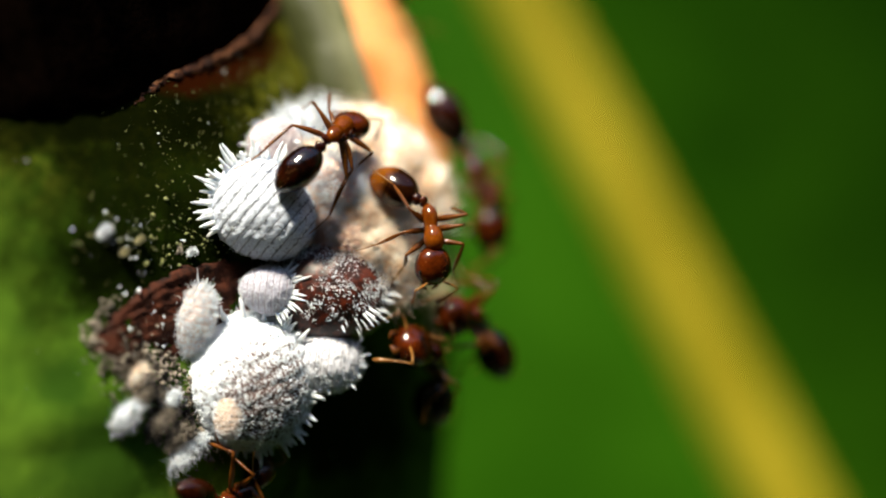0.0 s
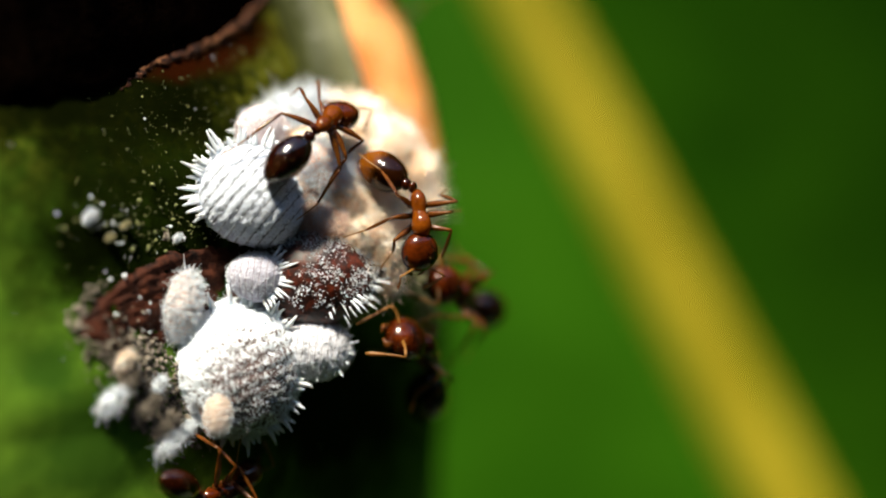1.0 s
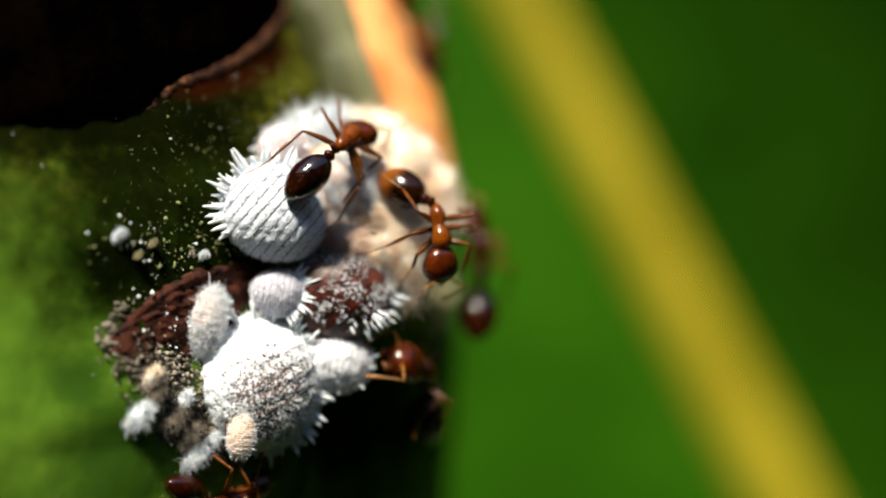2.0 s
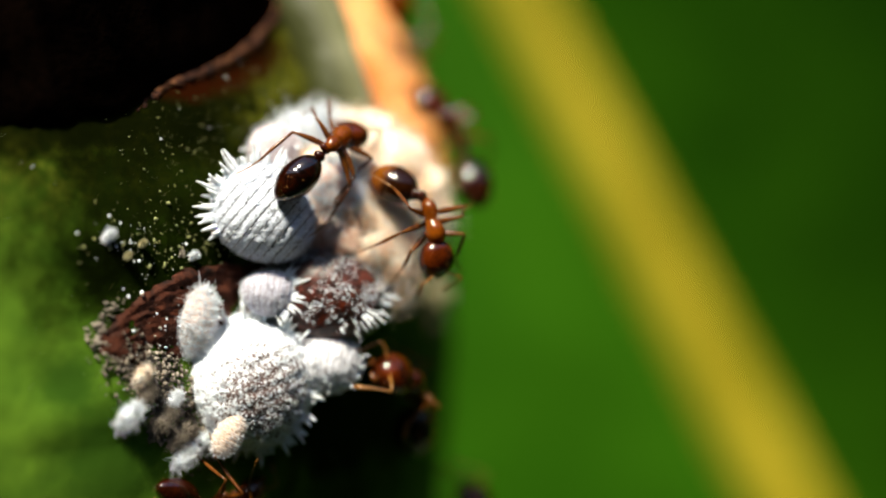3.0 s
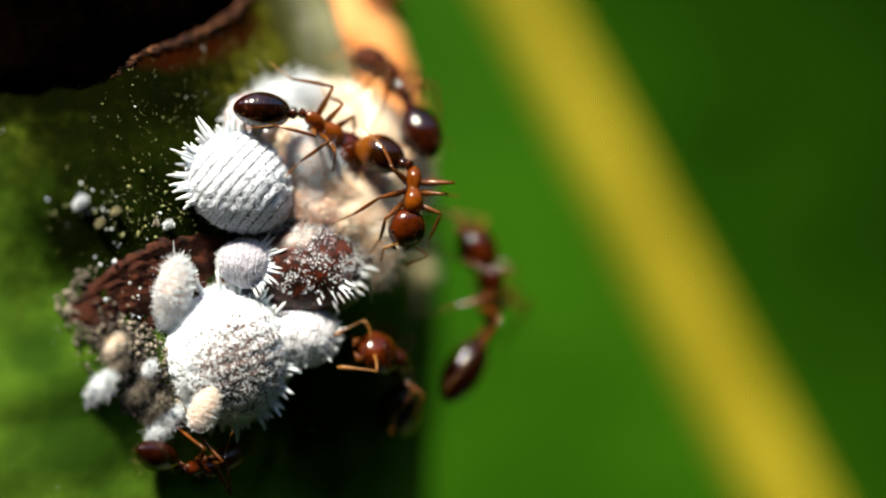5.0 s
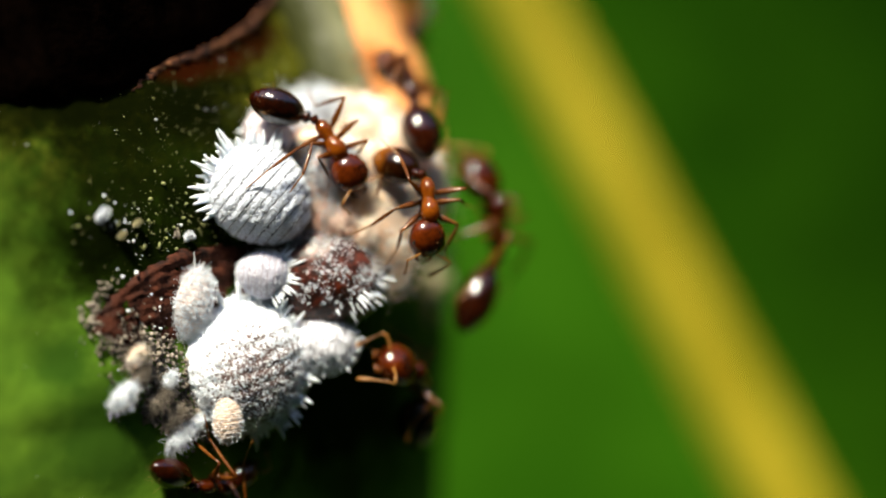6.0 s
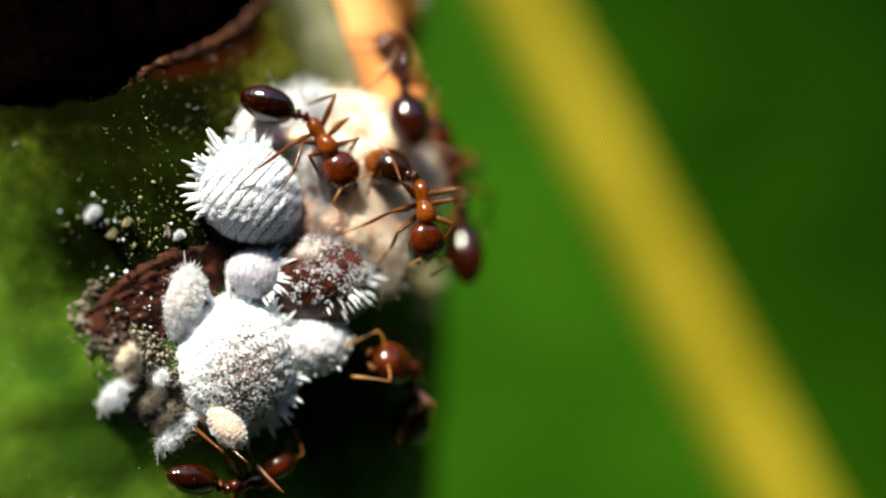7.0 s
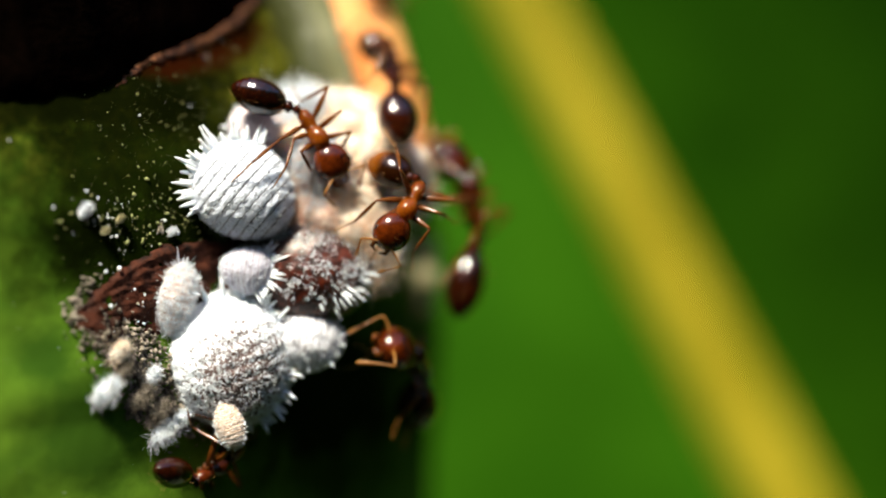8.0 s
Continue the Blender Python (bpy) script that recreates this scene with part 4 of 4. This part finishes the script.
# each row: seconds, waist, head, gaster (mm)
FRONT = [
    (0, (-3.25, -1.25, 3.29), (-2.83, 0.28, 3.75), (-4.00, -1.42, 2.54)),
    (0.5, (-3.20, -1.25, 3.22), (-2.80, 0.29, 3.69), (-3.95, -1.43, 2.47)),
    (1, (-3.20, -1.25, 3.17), (-2.80, 0.29, 3.65), (-3.94, -1.43, 2.42)),
    (1.5, (-3.27, -1.25, 3.23), (-2.83, 0.28, 3.68), (-4.02, -1.42, 2.48)),
    (1.7, (-3.28, -1.25, 3.19), (-2.84, 0.28, 3.64), (-4.05, -1.41, 2.42)),
    (2.8, (-3.27, -1.25, 3.19), (-2.83, 0.28, 3.64), (-4.04, -1.41, 2.43)),
    (3, (-3.26, -1.25, 3.18), (-2.83, 0.28, 3.63), (-4.03, -1.41, 2.42)),
    (3.5, (-3.21, -1.25, 3.25), (-2.81, 0.28, 3.75), (-3.97, -1.42, 2.48)),
    (4.2, (-3.27, -1.25, 3.15), (-2.89, 0.28, 3.66), (-4.01, -1.43, 2.40)),
    (4.7, (-3.29, -0.30, 3.07), (-2.38, 1.09, 3.07), (-4.31, -0.90, 2.86)),
    (5.3, (-3.45, -0.35, 3.48), (-2.56, -0.35, 2.01), (-4.43, -0.53, 3.82)),
    (5.5, (-3.37, -0.35, 3.50), (-2.48, -0.35, 2.02), (-4.36, -0.53, 3.84)),
    (6, (-3.53, -0.35, 3.42), (-2.64, -0.35, 1.94), (-4.53, -0.53, 3.78)),
    (6.5, (-3.55, -0.35, 3.38), (-2.66, -0.35, 1.91), (-4.53, -0.53, 3.72)),
    (7, (-3.52, -0.35, 3.45), (-2.63, -0.35, 1.97), (-4.52, -0.53, 3.80)),
    (7.5, (-3.53, -0.35, 3.51), (-2.63, -0.35, 2.02), (-4.53, -0.53, 3.86)),
    (8, (-3.57, -0.35, 3.59), (-2.67, -0.35, 2.10), (-4.57, -0.53, 3.94)),
]
FRONT_HOLDS = [(5, 0, 4.5, (-5.77, -1.50, 2.44)),
               (4, 0, 4.5, (-4.28, 0.60, 4.23)),
               (3, 0, 4.5, (-3.65, 1.30, 4.57)),
               (2, 0, 4.5, (-3.93, -0.60, 0.76)),
               (1, 0, 4.5, (-3.17, 0.30, 1.55)),
               (0, 0, 4.5, (-2.58, 0.70, 2.19)),
               (5, 5.1, 8, (-3.99, 0.80, 4.50)),
               (4, 5.1, 8, (-2.80, 0.90, 3.69)),
               (3, 5.1, 8, (-2.17, 0.80, 2.37)),
               (2, 5.1, 8, (-5.35, -1.55, 1.53)),
               (1, 5.1, 8, (-4.21, -1.30, 1.45)),
               (0, 5.1, 8, (-3.34, -0.10, 1.32))]
SIDE = [
    (0, (-0.73, -0.45, 1.52), (-0.56, -0.61, -0.04), (-1.53, 0.01, 2.00)),
    (0.5, (-0.70, -0.45, 1.60), (-0.58, -0.45, -0.06), (-1.47, 0.03, 2.08)),
    (1, (-0.70, -0.45, 1.53), (-0.59, -0.59, -0.06), (-1.52, -0.02, 2.05)),
    (1.5, (-0.75, -0.45, 1.59), (-0.71, -0.45, -0.09), (-1.58, -0.00, 2.07)),
    (1.7, (-0.74, -0.45, 1.54), (-0.66, -0.56, -0.08), (-1.55, 0.00, 2.02)),
    (2.8, (-0.69, -0.45, 1.88), (-0.30, -0.45, 0.17), (-1.48, 0.06, 2.24)),
    (3, (-0.68, -0.45, 1.79), (-0.37, -0.47, 0.16), (-1.47, 0.04, 2.20)),
    (3.5, (-0.46, -0.45, 1.76), (-0.49, -0.66, 0.25), (-1.32, -0.01, 2.18)),
    (4.2, (-0.49, -0.45, 1.70), (-0.60, -0.63, 0.16), (-1.31, 0.01, 2.14)),
    (5.3, (-0.42, -0.45, 1.84), (-0.59, -0.60, 0.27), (-1.26, 0.03, 2.22)),
    (6, (-0.58, -0.45, 1.84), (-0.53, -0.69, 0.39), (-1.29, 0.10, 2.19)),
    (6.5, (-0.53, -0.45, 1.68), (-0.63, -0.61, 0.12), (-1.27, 0.06, 2.11)),
    (7, (-0.53, -0.45, 1.74), (-0.32, -0.58, 0.16), (-1.27, 0.08, 2.12)),
    (7.5, (-0.34, -0.45, 1.65), (-0.68, -0.77, 0.43), (-1.06, 0.09, 2.03)),
    (8, (-0.28, -0.45, 1.61), (-0.81, -0.83, 0.68), (-1.00, 0.10, 1.96)),
]
SIDE_HOLDS = [(1, 0, 8, (-2.68, -0.55, 0.31)),
               (0, 0, 8, (-1.73, -0.10, -0.59)),
               (5, 0, 8, (0.20, 1.00, 1.71))]
CLIMB = [
    (0, (0.78, 3.40, -1.70), (0.11, 1.69, -1.54), (1.31, 3.84, -2.86)),
    (0.2, (0.72, 3.40, -1.90), (-0.05, 1.73, -1.71), (1.36, 4.25, -2.73)),
    (0.5, (0.88, 3.40, -2.08), (0.07, 1.77, -1.78), (1.49, 4.25, -2.93)),
    (1, (0.82, 3.60, -1.60), (0.10, 2.00, -1.01), (1.37, 4.80, -1.88)),
    (1.2, (0.83, 4.20, -1.61), (0.17, 3.41, -0.90), (1.15, 4.75, -2.33)),
    (1.5, (0.83, 5.20, -1.46), (0.42, 5.20, 0.69), (0.69, 4.66, -2.26)),
    (1.7, (0.85, 5.20, -1.52), (0.67, 5.20, 0.61), (0.65, 4.72, -2.46)),
    (2.8, (0.50, 5.40, 2.37), (-0.03, 5.40, 4.19), (0.72, 4.82, 1.45)),
    (3, (0.40, 5.40, 3.69), (-0.69, 5.40, 5.36), (0.72, 4.92, 2.64)),
    (3.5, (-0.05, 4.40, 4.10), (-1.22, 4.73, 5.47), (0.37, 3.98, 3.36)),
    (3.7, (-0.21, 3.40, 3.59), (-1.15, 4.16, 4.94), (0.20, 3.00, 2.79)),
    (4.2, (-0.81, 2.30, 4.08), (-1.73, 3.23, 5.39), (-0.44, 1.90, 3.27)),
    (5.3, (-0.84, 2.20, 4.12), (-1.84, 3.12, 5.37), (-0.45, 1.80, 3.30)),
    (6, (-1.09, 2.20, 4.49), (-1.67, 3.61, 5.54), (-0.85, 1.80, 3.62)),
    (6.5, (-1.15, 2.20, 4.43), (-1.64, 3.59, 5.54), (-1.03, 1.77, 3.63)),
    (7, (-1.11, 2.20, 4.84), (-1.42, 3.55, 6.06), (-0.94, 1.80, 3.96)),
    (7.5, (-1.11, 2.20, 4.76), (-1.49, 3.53, 5.99), (-0.98, 1.78, 3.93)),
    (8, (-1.18, 2.20, 4.81), (-1.70, 3.46, 6.06), (-1.06, 1.78, 3.96)),
]
RUN = [
    (0, (0.57, 5.50, 3.14), (1.43, 5.50, 0.76), (-0.22, 5.50, 4.56)),
    (0.2, (1.36, 5.50, 1.29), (1.61, 5.50, -1.40), (0.96, 5.50, 2.81)),
    (0.3, (1.56, 5.50, -0.11), (1.65, 5.50, -2.61), (1.24, 5.50, 1.51)),
    (0.5, (1.44, 5.50, -4.50), (0.83, 5.50, -6.56), (1.26, 5.50, -3.24)),
    (0.7, (1.14, 5.50, -7.68), (0.51, 5.50, -9.82), (1.05, 5.50, -6.24)),
    (1, (0.65, 6.00, -13.56), (0.11, 6.00, -15.91), (0.83, 6.00, -11.93)),
]
LATE = [
    (2.8, (0.69, 6.00, -12.86), (0.85, 6.00, -10.28), (-0.08, 5.63, -14.22)),
    (3, (0.99, 6.00, -10.29), (0.91, 6.00, -7.71), (0.26, 5.64, -11.67)),
    (3.2, (1.26, 5.80, -8.66), (1.26, 5.80, -6.11), (0.61, 5.31, -9.93)),
    (3.5, (1.58, 4.20, -5.33), (1.53, 4.48, -3.42), (0.81, 3.60, -6.30)),
    (3.7, (1.78, 4.20, -4.81), (1.33, 4.43, -2.79), (1.15, 3.66, -6.00)),
    (4.2, (1.75, 4.20, -3.09), (1.27, 4.20, -0.73), (1.26, 3.65, -4.33)),
    (5.3, (1.82, 4.20, -2.42), (1.49, 4.20, 0.28), (1.00, 3.79, -3.69)),
    (5.7, (1.48, 4.20, -0.69), (1.02, 4.20, 1.82), (0.84, 3.81, -2.10)),
    (6, (1.59, 4.20, -0.10), (1.07, 4.20, 2.43), (0.99, 3.74, -1.43)),
    (6.5, (1.49, 4.30, -0.21), (0.94, 4.30, 2.40), (1.04, 3.80, -1.55)),
    (6.7, (0.85, 4.30, 0.62), (0.31, 4.30, 2.99), (0.65, 3.72, -0.65)),
    (7, (0.60, 4.30, 1.34), (-0.13, 4.45, 3.47), (0.74, 3.66, 0.19)),
    (7.5, (0.53, 4.30, 1.31), (0.05, 4.53, 3.33), (0.59, 3.67, 0.12)),
    (7.7, (0.79, 4.30, 0.90), (0.21, 4.45, 3.06), (0.70, 3.68, -0.31)),
    (8, (1.38, 4.20, 0.41), (0.58, 4.20, 2.75), (1.03, 3.83, -1.11)),
]
SHADE = [
    (0, (-0.39, 2.40, -3.13), (-1.08, 0.67, -2.29), (-0.56, 3.32, -4.29)),
    (0.5, (-0.49, 2.40, -3.00), (-1.16, 0.65, -2.19), (-0.67, 3.33, -4.15)),
    (1, (-0.30, 2.40, -3.27), (-0.97, 0.65, -2.45), (-0.47, 3.33, -4.42)),
    (1.5, (-0.87, 2.40, -3.45), (-1.55, 0.68, -2.59), (-1.04, 3.30, -4.63)),
    (1.7, (-0.81, 2.40, -3.53), (-1.51, 0.69, -2.66), (-0.98, 3.29, -4.71)),
    (2.8, (-0.86, 2.40, -3.85), (-1.55, 0.69, -2.97), (-1.04, 3.27, -5.05)),
    (3, (-0.90, 2.40, -3.95), (-1.58, 0.69, -3.06), (-1.09, 3.27, -5.15)),
    (3.5, (-0.66, 2.40, -4.19), (-1.32, 0.66, -3.34), (-0.85, 3.31, -5.35)),
    (4.2, (-0.84, 2.40, -4.21), (-1.47, 0.64, -3.37), (-1.04, 3.32, -5.36)),
    (5.3, (-0.78, 2.40, -4.02), (-1.41, 0.65, -3.18), (-0.98, 3.31, -5.18)),
    (6, (-0.70, 2.40, -4.18), (-1.37, 0.68, -3.31), (-0.88, 3.29, -5.36)),
    (6.5, (-0.89, 2.40, -4.07), (-1.53, 0.65, -3.24), (-1.08, 3.32, -5.22)),
    (7, (-0.62, 2.40, -4.15), (-1.28, 0.67, -3.28), (-0.81, 3.29, -5.32)),
    (7.5, (-0.69, 2.40, -4.06), (-1.33, 0.65, -3.22), (-0.89, 3.30, -5.23)),
    (8, (-0.28, 2.40, -3.79), (-0.95, 0.66, -2.95), (-0.47, 3.30, -4.96)),
]
SHADE_HOLDS = [(0, 0, 2.2, (-2.15, 1.00, -2.83)),
               (3, 0, 2.2, (-1.82, 1.40, -1.55)),
               (0, 2.6, 8, (-2.59, 0.90, -3.57)),
               (3, 2.6, 8, (-2.27, 0.90, -2.82))]
LOW = [
    (0, (-6.26, -0.70, -6.40), (-5.30, 0.47, -5.90), (-6.73, -1.68, -5.97)),
    (0.5, (-6.25, -0.70, -6.47), (-5.30, 0.50, -6.04), (-6.68, -1.70, -6.05)),
    (1, (-6.33, -0.70, -6.58), (-5.36, 0.53, -6.29), (-6.80, -1.64, -6.09)),
    (1.5, (-6.82, -0.70, -6.37), (-5.66, 0.38, -6.17), (-7.34, -1.61, -5.87)),
    (3, (-6.68, -0.70, -6.53), (-5.64, 0.51, -6.47), (-7.28, -1.57, -6.03)),
    (3.5, (-6.68, -0.70, -6.53), (-5.64, 0.51, -6.44), (-7.28, -1.57, -6.04)),
    (4, (-6.59, -0.70, -6.56), (-5.78, 0.68, -6.52), (-7.03, -1.69, -6.13)),
    (4.2, (-6.49, -0.70, -6.29), (-5.64, 0.65, -6.25), (-7.04, -1.62, -5.83)),
    (5.5, (-6.58, -0.70, -6.20), (-5.62, 0.57, -6.20), (-7.13, -1.61, -5.72)),
    (6, (-6.74, -0.70, -6.47), (-5.72, 0.52, -6.47), (-7.29, -1.61, -5.98)),
    (6.5, (-6.42, -0.70, -6.66), (-5.27, 0.40, -6.55), (-7.03, -1.53, -6.11)),
    (7, (-5.62, -0.70, -6.52), (-4.41, 0.28, -6.17), (-6.51, -1.38, -6.18)),
    (7.5, (-6.10, -0.70, -6.63), (-5.04, 0.47, -6.42), (-6.67, -1.63, -6.23)),
    (8, (-6.33, -0.70, -6.42), (-5.61, 0.59, -5.81), (-6.78, -1.72, -6.06)),
]
LOW_HOLDS = [(5, 0, 2.2, (-7.60, -1.30, -4.13)),
               (4, 0, 2.2, (-6.29, -1.50, -4.10)),
               (3, 0, 2.2, (-5.31, -1.00, -4.99)),
               (5, 2.6, 6.6, (-7.61, -1.40, -4.40)),
               (4, 2.6, 8, (-6.44, -1.50, -4.43)),
               (3, 2.6, 8, (-5.24, -1.00, -5.20)),
               (5, 6.8, 8, (-7.64, -1.40, -4.14))]
TOP = [
    (0, (-1.89, 7.90, 8.64), (-2.77, 8.33, 8.40), (-1.42, 8.11, 9.54)),
    (0.5, (-1.91, 7.90, 8.42), (-2.70, 8.35, 8.32), (-1.54, 8.13, 9.32)),
    (1, (-1.78, 7.90, 8.56), (-2.57, 8.30, 7.88), (-1.32, 8.11, 9.47)),
    (1.5, (-1.61, 7.90, 8.54), (-1.04, 8.21, 7.31), (-2.13, 8.06, 9.53)),
    (1.7, (-1.52, 7.90, 8.33), (-0.90, 8.19, 7.06), (-2.10, 8.04, 9.32)),
    (2.8, (-1.37, 7.90, 8.03), (-1.22, 8.22, 6.72), (-1.69, 7.90, 9.25)),
    (3, (-1.55, 7.90, 7.79), (-1.58, 8.26, 6.58), (-1.84, 7.98, 8.97)),
    (3.5, (-1.46, 7.90, 7.88), (-1.57, 8.26, 6.70), (-1.66, 8.00, 9.06)),
    (4.2, (-2.20, 7.90, 8.35), (-2.08, 8.20, 6.98), (-2.30, 8.02, 9.52)),
    (5.3, (-1.48, 7.90, 9.35), (-1.49, 8.22, 8.03), (-1.48, 8.02, 10.53)),
    (6, (-1.32, 7.90, 8.85), (-1.21, 8.24, 7.60), (-1.45, 8.00, 10.03)),
    (6.5, (-1.03, 7.90, 8.41), (-0.90, 8.22, 7.08), (-1.22, 8.00, 9.58)),
    (7, (-1.22, 7.90, 9.00), (-1.09, 8.19, 7.61), (-1.42, 8.00, 10.18)),
    (8, (-1.92, 7.90, 9.04), (-1.89, 8.19, 7.64), (-2.02, 8.01, 10.22)),
]
ant_front = build_ant("amber ant with a dark glossy gaster standing on the white wool", 41, slim=0.9)
ant_side = build_ant("amber ant with a swollen banded gaster beside the wool", 42, gaster_mat=M_BANDED, slim=0.95)
ant_climb = build_ant("reddish brown ant climbing up the sunlit edge", 43, size=1.25, thorax_mat=M_HEAD)
ant_run = build_ant("dark ant running down the far edge of the stem", 44, size=1.55, thorax_mat=M_HEAD, slim=0.86, lean=0.8)
ant_late = build_ant("dark ant climbing the far edge of the stem", 45, size=1.60, thorax_mat=M_HEAD, slim=0.76, lean=0.95)
ant_shade = build_ant("amber ant in the shade under the cluster", 46, size=1.38, reach=0.78, thorax_mat=M_HEAD, lean=0.62)
ant_low = build_ant("reddish ant reaching up to the large mealybug from below", 47, size=1.08, reach=1.45, thorax_mat=M_HEAD, slim=0.78)
ant_top = build_ant("rusty ant on the peach shoot", 48, size=1.15, gaster_mat=M_AMBER)

CRAWL = [
    (0.0, place((-5.910, -1.25, -3.987), (0.05, 0, 1), (-0.2, -0.95, 0.1))),
    (1.0, place((-5.839, -1.25, -4.26), (0.08, 0, 1), (-0.2, -0.95, 0.1))),
    (1.5, place((-5.862, -1.25, -4.499), (0.05, 0, 1), (-0.2, -0.95, 0.1))),
    (3.0, place((-5.940, -1.25, -4.521), (0.5, 0, 0.8), (-0.2, -0.95, 0.1))),
    (3.5, place((-6.004, -1.25, -4.596), (0.62, 0, 0.75), (-0.2, -0.95, 0.1))),
    (4.0, place((-5.974, -1.25, -4.547), (0.55, 0, 0.8), (-0.2, -0.95, 0.1))),
    (5.5, place((-5.873, -1.25, -4.561), (0.25, 0, 0.95), (-0.2, -0.95, 0.1))),
    (6.0, place((-5.859, -1.2, -4.595), (-0.05, 0, 0.95), (-0.1, -0.95, 0.0))),
    (6.5, place((-5.700, -1.2, -4.659), (-0.35, 0, 0.9), (0.0, -0.95, -0.1))),
    (7.0, place((-5.635, -1.15, -4.82), (-0.6, 0, 0.7), (0.0, -0.95, -0.2))),
    (7.5, place((-5.506, -1.1, -4.939), (-0.3, 0, 0.8), (0.0, -0.95, -0.25))),
    (8.0, place((-5.387, -1.1, -4.887), (-0.25, 0, 0.8), (0.0, -0.92, -0.3))),
]


def motions():
    walk(crawler, CRAWL)
    bring_to_life(ant_front, FRONT, (-0.05, -0.80, 0.55), FRONT_HOLDS, droop=0.15)
    bring_to_life(ant_side, SIDE, (0.45, -0.85, 0.25), SIDE_HOLDS)
    bring_to_life(ant_climb, CLIMB, (0.75, -0.60, 0.1), step=0.1)
    bring_to_life(ant_run, RUN, (0.92, -0.38, 0.0), step=0.1)
    bring_to_life(ant_late, LATE, (0.92, -0.38, 0.0), step=0.1)
    bring_to_life(ant_shade, SHADE, (0.45, -0.70, 0.5), SHADE_HOLDS)
    bring_to_life(ant_low, LOW, (-0.05, -0.60, -0.80), LOW_HOLDS)
    bring_to_life(ant_top, TOP, (0.55, -0.80, 0.1))


motions()
